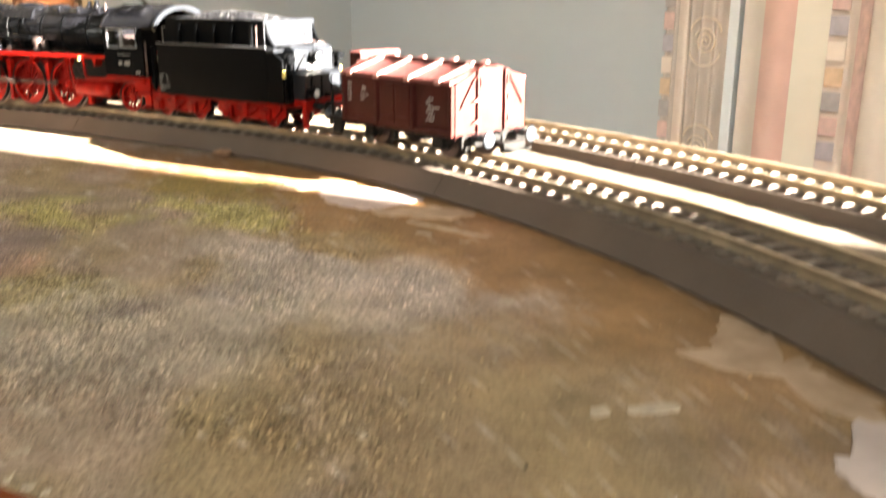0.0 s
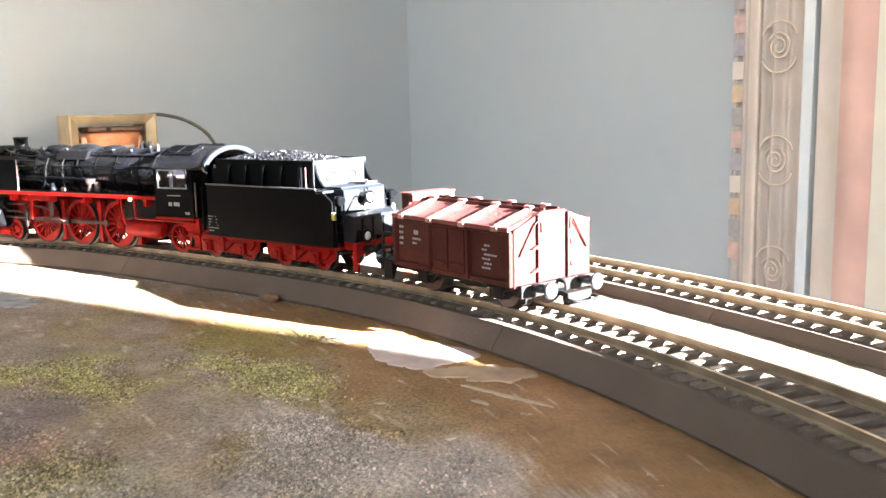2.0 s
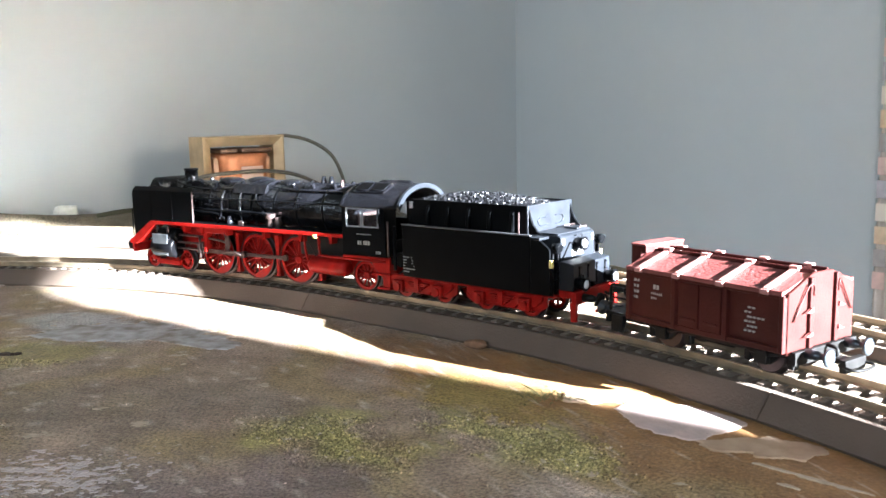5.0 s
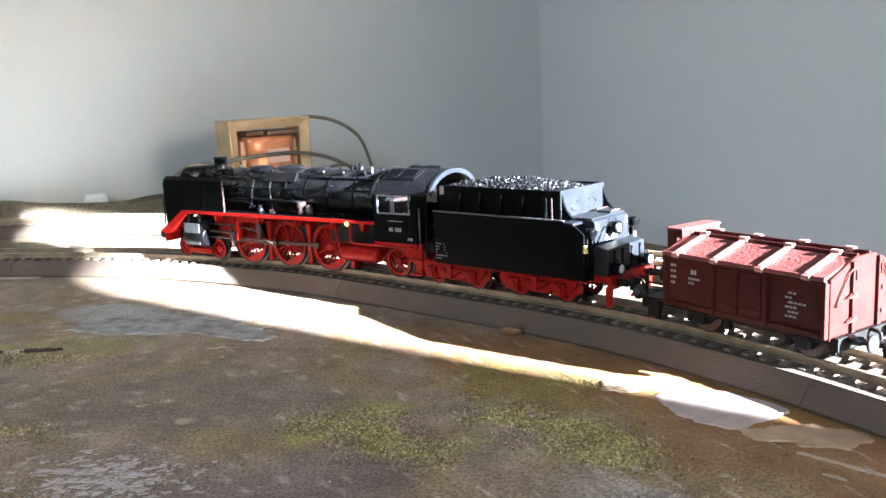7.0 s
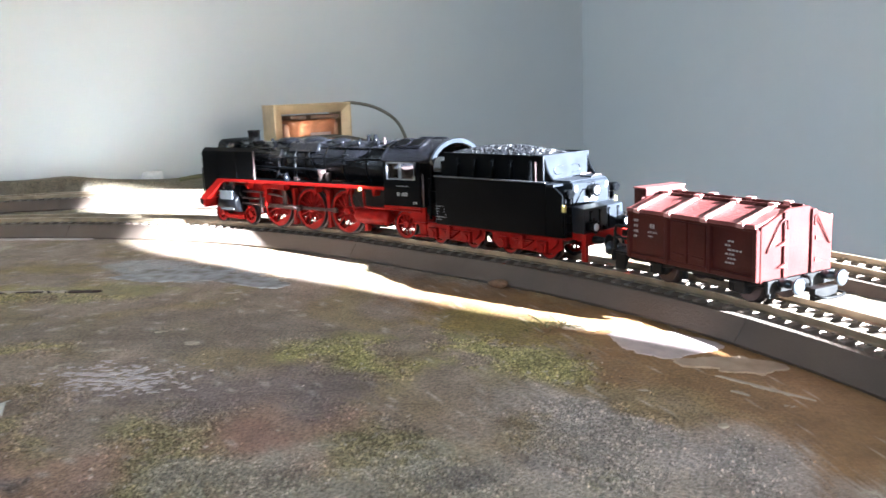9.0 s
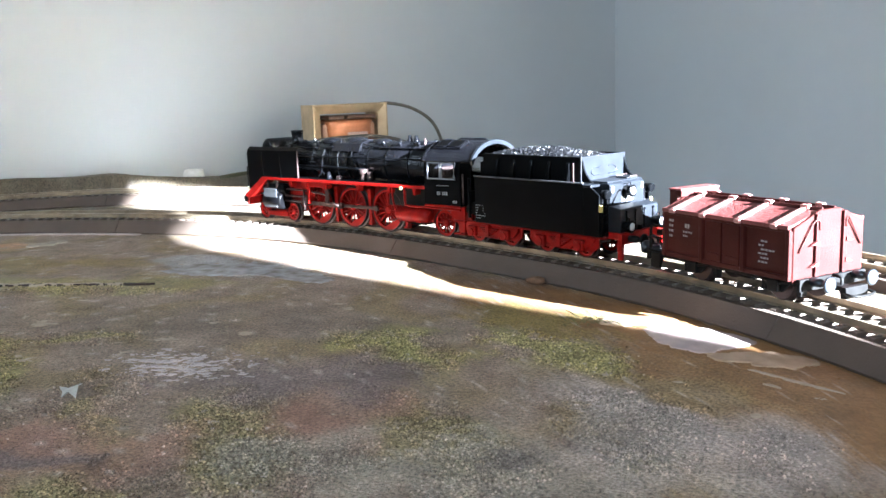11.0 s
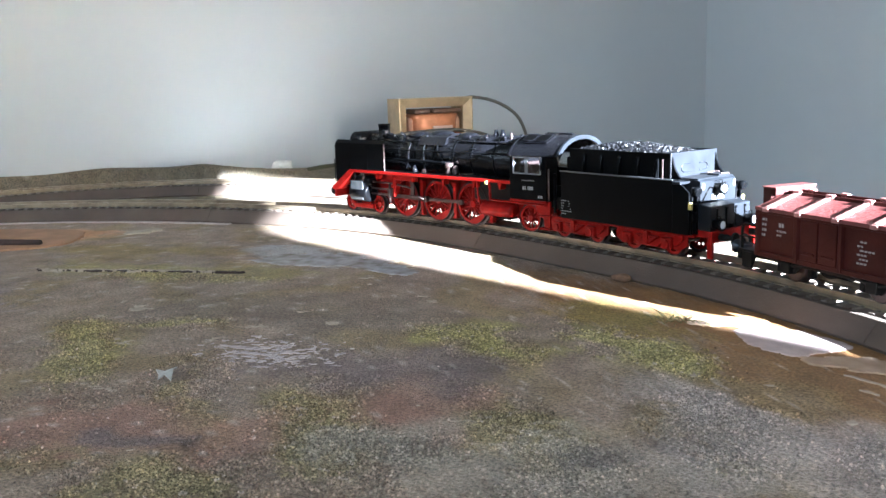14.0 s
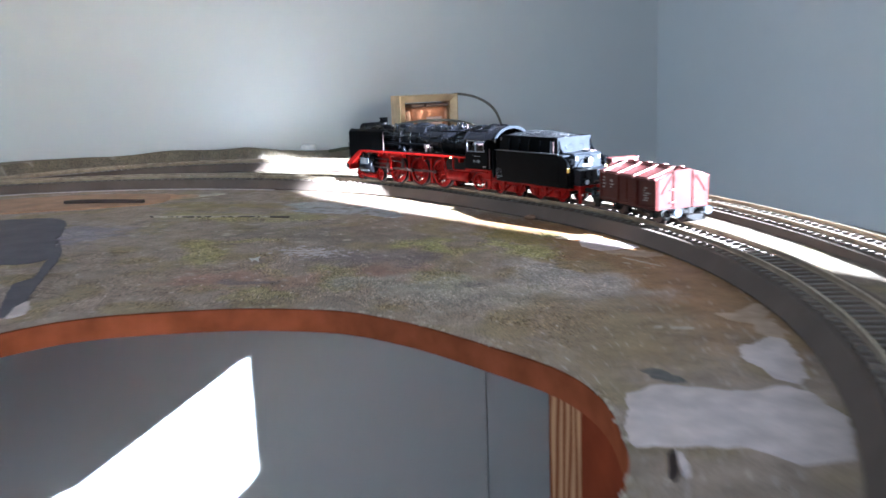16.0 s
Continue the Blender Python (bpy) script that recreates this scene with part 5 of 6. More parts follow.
        part("cover_panel", Mm().prism([(-9.2, 8.6), (-20.6, 8.6), (-20.6, 19.6), (-9.2, 19.6)], 1, *sorted((s * 17.0, s * 17.5)), 0.2).bm, shader("grey_cylinder_cover", (0.07, 0.075, 0.08), 0.35, spread=0.3, scale=200), cylinder, "grey cylinder casing panel")
        for x in (-11, -19):
            part("valve_pipe", Mm().cyl((x, s * 15, 20), (x, s * 15, 23.6), 0.9, 8).bm, M_STEEL, cylinder)
        t = Mm().tube([(-23, s * 12.8, 12.4), (-42, s * 12.8, 12.4)], 0.55, 6)
        t.box(-40, -24, *sorted((s * 12.0, s * 13.6)), 15.0, 15.9, 0.15)
        t.box(-43.5, -39, *sorted((s * 11.6, s * 14.2)), 10.8, 16.4, 0.3)
        part("crosshead", t.bm, M_STEEL, top)
        pin = Vector((-75.9 + 5.5 * math.cos(0.4) + 3.0 * math.sin(0.4), 0, 11.3 + 3.0 * math.cos(0.4) - 5.5 * math.sin(0.4)))
        t = Mm()
        d = Vector((pin.x + 41, 0, pin.z - 12.4)).normalized()
        nrm = Vector((-d.z, 0, d.x))
        a, b = Vector((-41, 0, 12.4)), pin
        t.prism([((a + nrm * 0.8).x, (a + nrm * 0.8).z), ((b + nrm * 1.2).x, (b + nrm * 1.2).z), ((b - nrm * 1.2).x, (b - nrm * 1.2).z), ((a - nrm * 0.8).x, (a - nrm * 0.8).z)], 1, *sorted((s * 12.4, s * 13.3)))
        t.cyl((b.x, s * 12, b.z), (b.x, s * 13.8, b.z), 1.7, 12)
        part("main_rod", t.bm, M_STEEL, top)
        t = Mm()
        off = pin.x + 75.9
        t.box(-102.3 + off, -49.4 + off, *sorted((s * 10.9, s * 11.8)), pin.z - 0.8, pin.z + 0.8, 0.15)
        for x in (-49.4, -75.9, -102.3):
            t.cyl((x + off, s * 10.7, pin.z), (x + off, s * 12.0, pin.z), 1.5, 12)
        part("coupling_rod", t.bm, M_STEEL, top)
        t = Mm().tube([(-24, s * 12.6, 19.2), (-40, s * 13, 19.2), (-56, s * 13.6, 18.0), (-60, s * 13.8, 17.2)], 0.55, 6)
        t.tube([(-41, s * 14, 19.4), (-41.5, s * 14.2, 12), (-41, s * 14, 8.2)], 0.6, 6)
        t.tube([(pin.x, s * 14, pin.z), (pin.x + 3.4, s * 14.4, pin.z + 1.2), (-60, s * 14.2, 13)], 0.55, 6)
        t.prism([(-58.4, 12.6), (-61.2, 12.6), (-62, 17), (-61.2, 22), (-58.4, 22), (-59.2, 17)], 1, *sorted((s * 13.2, s * 14.2)), 0.15)
        part("valve_gear", t.bm, M_STEEL, top)
        part("guide_bracket", Mm().prism([(-44.5, 24.6), (-47.5, 24.6), (-46.2, 12), (-44.8, 12)], 1, *sorted((s * 10.8, s * 14.8)), 0.2).bm, M_RED, top)
        # sand pipes, brake shoes and rear piping
        for x in (-62.6, -89.1, -115.5):
            part("brake_hanger", Mm().prism([(x - 1.3, 22), (x + 1.3, 22), (x + 0.8, 3.2), (x + 2.2, 2.2), (x - 1.2, 2.2)], 1, *sorted((s * 6.5, s * 9.5)), 0.2).bm, M_RED, top)
        t = Mm().tube(bent([(-112, s * 15.4, 24.8), (-112.4, s * 15.4, 18), (-114, s * 15, 12), (-116, s * 14, 10)], 5), 0.5, 6)
        t.tube(bent([(-121, s * 15.8, 24.8), (-121.4, s * 15.8, 17), (-124, s * 15.8, 15.6), (-137, s * 15.8, 15.4), (-158, s * 15.8, 15.2)], 5), 0.55, 6)
        part("red_pipe", t.bm, M_RED, top)
        part("air_tank", Mm().lathe([(0, 2.2), (0.06, 3.5), (0.12, 3.9), (0.88, 3.9), (0.94, 3.5), (1, 2.2)], (-113, s * 12.8, 10.6), (-136, s * 12.8, 10.6), 20).bm, M_RED, top, "red air tank")
        t = Mm().prism([(-128, 8), (-130, 13), (-150, 13.5), (-158, 12), (-158, 7), (-152, 5.5), (-134, 5)], 1, *sorted((s * 5.6, s * 6.8)), 0.2)
        part("trailing_truck", t.bm, M_RED, top)
        t = Mm().prism([(-149, 17), (-160, 17), (-160, 3.5), (-156.5, 3), (-156, 8), (-152, 12)], 1, *sorted((s * 14.0, s * 15.4)), 0.2)
        t.box(-161, -154, *sorted((s * 12.6, s * 16.8)), 3.4, 4.2, 0.1).box(-161, -154, *sorted((s * 12.6, s * 16.8)), 9.4, 10.2, 0.1)
        part("cab_step", t.bm, M_RED, top)
    part("ash_pan", Mm().prism([(-106, 12), (-130, 12), (-126, 4.2), (-110, 4.2)], 1, -6, 6, 0.3).bm, M_UNDER, top)
    # cab
    for s in (1, -1):
        y0, y1 = sorted((s * 16.9, s * 17.6))
        t = Mm()
        for a in ((-159.5, -136.5, 17.4, 30.2), (-159.5, -136.5, 38.2, 40.4), (-139.0, -136.5, 30.2, 38.2), (-147.9, -146.9, 30.2, 38.2), (-159.5, -156.2, 30.2, 38.2)):
            t.box(a[0], a[1], y0, y1, a[2], a[3])
        cab = part("cab_side", t.bm, M_SATIN, top, "black cab side")
        for xa, xb in ((-138.8, -147.2), (-147.6, -156.4)):
            w0, w1 = sorted((s * 17.5, s * 17.95))
            t = Mm().box(xb, xb + 0.6, w0, w1, 30, 38.4).box(xa - 0.6, xa, w0, w1, 30, 38.4).box(xb, xa, w0, w1, 30, 30.6).box(xb, xa, w0, w1, 37.8, 38.4)
            part("window_frame", t.bm, M_CABFRAME, cab, "pale metal window frame")
            p0, p1 = sorted((s * 17.1, s * 17.3))
            part("pane", Mm().box(xb + 0.5, xa - 0.5, p0, p1, 30.4, 38.0).bm, M_PANE, cab, "clear glazing catching the light")
        part("wind_deflector", Mm().box(-157.6, -156.8, *sorted((s * 17.6, s * 19.0)), 32.2, 38.4, 0.2).bm, M_BLACK, cab)
        part("red_lining", Mm().box(-159.5, -136.6, *sorted((s * 17.55, s * 18.0)), 16.4, 17.5, 0.1).bm, M_RED, cab)
        part("handrail", Mm().tube([(-161.0, s * 17.4, 18), (-161.0, s * 17.4, 33)], 0.4, 6).bm, M_STEEL, cab)
        part("corner_post", Mm().box(-163.6, -162.4, *sorted((s * 14.6, s * 15.8)), 12, 31, 0.2).bm, M_BLACK, cab)
        if s > 0:
            bars(cab, "number_line", -144.8, 22.4, (1.0, 0.6, 0, 0.6, 1.0, 1.0), 1.7, 17.62, "plain white number bars")
            bars(cab, "print_line", -144.4, 26.8, (0.6, 0.5, 0.7, 0.5, 0.6, 0.5, 0.6, 0.5, 0.5), 0.45, 17.62, "tiny white print")
            bars(cab, "print_line", -154.6, 18.8, (0.7, 0.4, 0.7), 1.2, 17.62, "tiny white print")
    part("cab_front", Mm().prism([(-17, 24), (17, 24), (17, 40), (12, 44), (0, 46.4), (-12, 44), (-17, 40)], 0, -137.4, -136.6).bm, M_SATIN, top)
    part("cab_floor", Mm().box(-159.5, -137, -17, 17, 17.4, 18.6).bm, M_UNDER, top)
    t = Mm().box(-140.5, -138, -9, 9, 18.6, 35, 0.8).cyl((-140.5, 0, 28), (-142, 0, 28), 2.2, 12).cyl((-140.5, 5, 32), (-141.6, 5, 32), 1.3, 12).cyl((-140.5, -4, 32), (-141.6, -4, 32), 1.5, 12)
    part("backhead", t.bm, M_STEEL, top)
    part("cab_seat", Mm().box(-156, -151, 10, 15, 24, 26, 0.6).bm, M_SQ_R, top)
    arc = []
    for k in range(17):
        a = radians(16 + 148 * k / 16)
        arc.append((19.2 * math.cos(a), 35.6 + 12.4 * math.sin(a)))
    low = [(y * 0.965, z - 0.8) for y, z in arc[::-1]]
    roof = part("cab_roof", Mm().prism(arc + low, 0, -167.2, -135.5, 0.0).bm, M_ROOF, top, "arched black cab roof with a speckled gloss")
    part("roof_rib", Mm().prism([(y * 1.015, z + 0.35) for y, z in arc] + [(y * 0.95, z - 1.6) for y, z in arc[::-1]], 0, -167.9, -166.7).bm, M_DECK, roof, "pale-edged roof rim")
    part("roof_rib", Mm().prism([(y * 1.01, z + 0.3) for y, z in arc] + [(y, z - 0.4) for y, z in arc[::-1]], 0, -137.4, -136.4).bm, M_ROOF, roof)
    for s in (1, -1):
        vent = part("roof_vent", Mm().prism([(s * 6.0, 47.0), (s * 13.4, 44.0), (s * 13.8, 45.1), (s * 6.4, 48.3)], 0, -157, -139.5, 0.15).bm, M_ROOF, roof)
        for xa, xb in ((-147.6, -140.6), (-156, -149)):
            # solid black piece painted as the shade inside an open vent
            part("vent_opening", Mm().prism([(s * 7.2, 47.8), (s * 12.8, 45.3), (s * 13.05, 45.9), (s * 7.45, 48.5)], 0, xb, xa).bm, M_VENT, vent)
            part("vent_frame", Mm().tube([(xa, s * 7.3, 48.4), (xa, s * 13.0, 45.8), (xb, s * 13.0, 45.8), (xb, s * 7.3, 48.4), (xa, s * 7.3, 48.4)], 0.25, 5).bm, M_ROOF, vent)
    part("cab_back", Mm().box(-159.5, -158.9, -17, 17, 17.4, 24).box(-159.5, -158.9, 9, 17, 24, 40).box(-159.5, -158.9, -17, -9, 24, 40).bm, M_SATIN, top)
    part("fall_plate", Mm().box(-176, -159, -9, 9, 17.6, 18.4, 0.2).bm, M_UNDER, top)
    part("drawbar", Mm().box(-180, -158, -3, 3, 8, 10, 0.3).bm, M_UNDER, top)
    place_on_track(top, 0, -142.5)
    return top


def tender():
    top = thing("coal_tender", "matt black coal tender with red bogies behind the locomotive", "tender")
    x0, xn, x1 = -174.0, -239.0, -248.5
    # the tank, its narrower rear end between two ladder niches
    body = part("tank", Mm().prism([(x0, 11.2), (x0, 33), (xn, 33), (xn, 11.2)], 1, -17.4, 17.4, 0.35).bm, M_SATIN, top, "matt black water tank")
    part("rear_wall", Mm().prism([(xn + 0.2, 11.2), (xn + 0.2, 33), (x1 + 1.2, 33), (x1, 32.2), (x1, 11.2)], 1, -11.6, 11.6, 0.3).bm, M_DECK, body, "black rear wall, coloured lighter and bluish for the window light")
    part("tank_rim", Mm().box(xn, x0, 17.0, 17.75, 32.7, 33.3, 0.2).box(xn, x0, -17.75, -17.0, 32.7, 33.3, 0.2).bm, M_RIM, body)
    for s in (1, -1):
        part("niche_side", Mm().prism([(xn + 0.2, 11.2), (xn + 0.2, 31.4), (-243.4, 31.4), (-247.4, 28.4), (-247.4, 11.2)], 1, *sorted((s * 16.5, s * 17.4)), 0.2).bm, M_SATIN, body)
        part("niche_ledge", Mm().box(-243.2, xn, *sorted((s * 11.4, s * 17.6)), 31.4, 32.4, 0.2).bm, M_DECK, body)
        part("niche_floor", Mm().box(-247.4, xn, *sorted((s * 11.4, s * 16.6)), 11.2, 12.2, 0.15).bm, M_UNDER, body)
    # coal bunker
    bunker = part("coal_bunker", Mm().box(-236.2, -235.2, -15, 15, 33, 43.6, 0.15).bm, M_DECK, top)
    for y in (14.2, -15):
        part("bunker_side", Mm().prism([(-235.5, 33), (-235.5, 43.5), (-178.4, 43.5), (-178.4, 39.8), (-176, 39.4), (-176, 33)], 1, y, y + 0.8, 0.15).bm, M_SATIN, bunker)
    part("bunker_floor", Mm().box(-235, -178, -14.2, 14.2, 33.2, 38.6).bm, M_UNDER, bunker)
    for s in (1, -1):
        for k in range(5):
            x = -187.4 - k * 10.5
            part("rib", Mm().prism([(s * 15, 33.2), (s * 16.9, 33.2), (s * 16.6, 37.5), (s * 15.9, 40.4), (s * 15, 41.6)], 0, x - 0.8, x + 0.8, 0.12).bm, M_SATIN, bunker)
        sweep = [(-236, 43.2), (-236.3, 41.4), (-237, 39), (-238.2, 36.4), (-240, 34.2), (-242, 33.1), (-236, 33.1)]
        part("corner_bracket", Mm().prism(sweep, 1, *sorted((s * 13.6, s * 14.6)), 0.08).bm, M_SATIN, bunker)
        part("rail_post", Mm().box(-233.0, -232.4, *sorted((s * 15.8, s * 16.4)), 33, 41).bm, M_STEEL, bunker)
        part("lid_outline", Mm().tube(bent([(-236.4, s * 3.0, 38.5), (-236.4, s * 7, 38.5), (-236.4, s * 8.6, 37), (-236.4, s * 7, 35.4), (-236.4, s * 3.2, 35.4)], 4), 0.19, 5).bm, M_DECK, bunker)
    part("bunker_front", Mm().prism([(-14, 33), (14, 33), (14, 39.6), (8, 42), (-8, 42), (-14, 39.6)], 0, -178.8, -178.0).bm, M_SATIN, bunker)
    bm = bmesh.new()
    r = random.Random(3)
    cube = [(x, y, z) for x in (-1, 1) for y in (-1, 1) for z in (-1, 1)]
    quads = ((0, 1, 3, 2), (4, 6, 7, 5), (0, 4, 5, 1), (2, 3, 7, 6), (0, 2, 6, 4), (1, 5, 7, 3))
    for k in range(3600):
        x, y = r.uniform(-234.8, -179.0), r.uniform(-13.6, 13.6)
        u, w = (x + 204) / 30, y / 14
        z = 41.6 + 4.0 * max(0, 1 - u * u) * max(0, 1 - w * w) + r.uniform(-0.6, 0.5)
        e = Euler((r.uniform(0, 3), r.uniform(0, 3), r.uniform(0, 3))).to_matrix()
        c, sc = Vector((x, y, z)) * MM, [r.uniform(0.3, 0.72) * MM for _ in range(3)]
        vs = [bm.verts.new(c + e @ Vector((a * sc[0] * r.uniform(0.6, 1.1), b * sc[1] * r.uniform(0.6, 1.1), d * sc[2]))) for a, b, d in cube]
        for q in quads:
            bm.faces.new([vs[i] for i in q])
    tagged(part("coal_load", bm, M_COAL, bunker, "heap of glossy black coal lumps"), kind="stuff")
    part("coal_bed", Mm().box(-235, -178.5, -14, 14, 38.6, 41.2, 0.4).bm, M_COAL, bunker)
    # rear deck, filler lids and grab rails
    deck = part("rear_deck", Mm().box(-247, -236.5, -11.4, 11.4, 33, 33.5, 0.1).bm, M_DECK, body)
    part("filler_lid", Mm().box(-246, -240, -10.4, -3.4, 33.4, 34.2, 0.2).bm, M_DECK, deck)
    part("grab_rail", Mm().tube([(-240, -4, 33.4), (-240, -4, 34.6), (-240, -11, 34.6), (-240, -11, 33.4)], 0.25, 5).bm, M_STEEL, deck)
    part("grab_rail", Mm().tube([(-246, -5, 33.4), (-246, -5, 34.4), (-246, -10, 34.4), (-246, -10, 33.4)], 0.25, 5).bm, M_STEEL, deck)
    box_ = part("tool_box", Mm().prism([(x1, 13.0), (x1, 23.4), (-249.2, 23.8), (-254.6, 22.8), (-254.6, 13.0)], 1, -13.0, 13.0, 0.3).bm, M_DECK, top, "black tool box with strap hinges, coloured bluish for the light")
    for y in (-9, -3, 3, 9):
        part("hinge_strap", Mm().box(-255.0, -254.5, y - 0.25, y + 0.25, 14, 22).cyl((-254.5, y, 21.6), (-255.4, y, 21.6), 0.45, 6).bm, M_BLACK, box_)
    part("latch", Mm().box(-255.6, -254.5, -0.8, 0.8, 13.2, 15.0, 0.15).bm, M_BLACK, box_)
    for y, z, x in ((1.5, 29.2, x1), (10.4, 15.8, -254.6), (-10.4, 15.8, -254.6)):
        lamp = part("tail_lamp", Mm().lathe([(0, 2.0), (0.7, 2.3), (0.9, 2.4), (1, 2.0)], (x, y, z), (x - 4.0, y, z), 18).bm, M_BLACK, top)
        part("lens", Mm().lathe([(0, 1.7), (0.6, 1.5), (1, 0.4)], (x - 3.9, y, z), (x - 4.5, y, z), 18).bm, M_GLASS_LENS, lamp, "clear lamp lens")
        ring = [(x - 3.8, y + 2.4 * math.cos(a), z + 2.4 * math.sin(a)) for a in [i * 0.4 for i in range(17)]]
        part("lamp_ring", Mm().tube(ring, 0.25, 5).bm, M_BLACK, lamp)
        part("lamp_handle", Mm().tube([(x - 2, y - 1, z + 2.2), (x - 2, y - 1, z + 3.4), (x - 2, y + 1, z + 3.4), (x - 2, y + 1, z + 2.2)], 0.22, 5).bm, M_BLACK, lamp)
    for y in (-10.8, 9.4):
        part("white_mark", Mm().box(x1 - 0.12, x1 + 0.1, y, y + 1.2, 29.2, 31.6).bm, M_WHITE, top, "small white mark")
    t = Mm()
    y = 4.2
    for g in (1.3, 0.7, 0, 0.7, 1.3, 1.3):
        if g:
            t.box(x1 - 0.12, x1 + 0.1, y - g, y, 24.6, 26.8)
        y -= g + 0.35 if g else 1.0
    part("number_line", t.bm, M_WHITE, top, "plain white number bars")
    part("lamp_cable", Mm().tube([(x1 - 0.3, 3.4, 29.4), (x1 - 0.3, 6, 29.8), (x1 - 0.3, 11.2, 24)], 0.3, 5).bm, M_BLACK, top)
    for s in (1, -1):
        t = Mm().tube([(-247.8, s * 16.0, 11), (-247.8, s * 16.0, 29.5)], 0.4, 6).tube([(-247.8, s * 12.6, 11), (-247.8, s * 12.6, 29.5)], 0.4, 6)
        for z in (13, 16.5, 20, 23.5, 27):
            t.tube([(-247.8, s * 16.0, z), (-247.8, s * 12.6, z)], 0.35, 5)
        part("ladder", t.bm, M_BLACK, top)
        part("yellow_lamp", Mm().box(-248.6, -247.0, *sorted((s * 16.4, s * 17.6)), 21.6, 24.6, 0.3).bm, M_YELLOW, top, "yellowed marker glass")
        part("roof_lamp", Mm().lathe([(0, 0.8), (0.5, 1.7), (1, 1.8)], (-247.0, s * 15.0, 29.8), (-250.4, s * 15.0, 28.6), 12).bm, M_SATIN, top)
        if s > 0:
            for k in range(6):
                bars(top, "print_line", -174.8, 19.2 - k * 1.2, ((0.9, 0.5, 0.9, 0, 0.5), (0.8, 0.6, 0, 0, 0, 0.5), (0.7, 0.5, 0, 0, 0, 0.5), (0.8, 0, 0, 0, 0, 0, 0.5), (0.9, 0.7, 0.8, 0.6, 0.9, 0.7), (0.7, 0.9, 0.8))[k], 0.45, 17.45, "tiny white data print")
    # underframe
    part("frame_plate", Mm().box(-247, -174.5, -13.5, 13.5, 9.6, 11.2, 0.3).bm, M_RED, top)
    part("buffer_beam", Mm().box(-257.2, -255.4, -15.5, 15.5, 8.6, 13.4, 0.3).bm, M_RED, top, "red rear buffer beam")
    part("beam_support", Mm().box(-255.6, -247, -12, 12, 10, 13, 0.3).bm, M_RED, top)
    buffers(top, -257.2, 10.8, -1, M_UNDER)
    t = Mm().tube([(-257, 0, 10.2), (-260.5, 0, 10.2), (-261.5, 0, 8.8), (-260, 0, 7.8)], 0.6, 6)
    t.box(-270, -257, -2.6, 2.6, 6.2, 7.8, 0.3).box(-271.5, -269.5, -5, 5, 5.4, 8.6, 0.3)
    part("coupling", t.bm, M_UNDER, top)
    for s in (1, -1):
        part("rear_step", Mm().prism([(s * 13, 9.4), (s * 15, 9.4), (s * 14.6, 2.2), (s * 13.4, 2.2)], 0, -256.8, -254.4, 0.15).bm, M_RED, top)
        part("brake_hose", Mm().tube(bent([(-257.2, s * 5, 10.4), (-260, s * 5, 9.2), (-260.4, s * 5, 6.4), (-259.4, s * 5, 5)], 4), 0.55, 6).bm, M_RED if s > 0 else M_UNDER, top)
    for xa in (-178.9, -222.6):
        bogie = part("bogie", Mm().box(xa - 16, xa + 16, -8, 8, 8.5, 10.2, 0.3).bm, M_RED, top, "red tender bogie")
        for s in (1, -1):
            t = Mm()
            side = [(xa + 18, 10.4), (xa + 18, 7.6), (xa + 15, 5.0), (xa + 7, 5.0), (xa + 5, 3.4), (xa - 5, 3.4), (xa - 7, 5.0), (xa - 15, 5.0), (xa - 18, 7.6), (xa - 18, 10.4)]
            t.prism(side, 1, *sorted((s * 11.2, s * 12.6)), 0.25)
            for dx in (-10.9, 10.9):
                t.box(xa + dx - 2.6, xa + dx + 2.6, *sorted((s * 12.4, s * 14.6)), 3.6, 8.4, 0.5)
                t.cyl((xa + dx, s * 14.4, 5.6), (xa + dx, s * 15.3, 5.6), 1.9, 14)
            for k in range(4):
                t.box(xa - 6 + k * 1.2, xa + 6 - k * 1.2, *sorted((s * 12.4, s * 14.2)), 7.6 - k * 0.8, 8.2 - k * 0.8, 0.1)
            t.box(xa - 1.2, xa + 1.2, *sorted((s * 12.4, s * 14.8)), 4.4, 10, 0.2)
            part("bogie_side", t.bm, M_RED, bogie)
            part("bogie_plate", Mm().prism([(xa + 19.5, 10.2), (xa + 19.5, 5.2), (xa + 16, 3.0), (xa - 16, 3.0), (xa - 19.5, 5.2), (xa - 19.5, 10.2)], 1, *sorted((s * 10.5, s * 11.1)), 0.1).bm, M_RED, bogie)
        for dx in (-10.9, 10.9):
            wheelset(top, xa + dx, 5.7, 9)
    place_on_track(top, -178.9, -222.6)
    return top


# worn tank rim, its grey raised to paint the sunlit line
M_RIM = shader("sunlit_worn_edge", (0.07, 0.072, 0.078), 0.4, spread=0.3, scale=300)
M_BUFFER = shader("grey_buffer", (0.035, 0.04, 0.047), 0.35, spread=0.2, scale=200, metal=0.5)
M_STRAP = shader("worn_pale_strap", (0.36, 0.17, 0.15), 0.4, spread=0.25, scale=300)


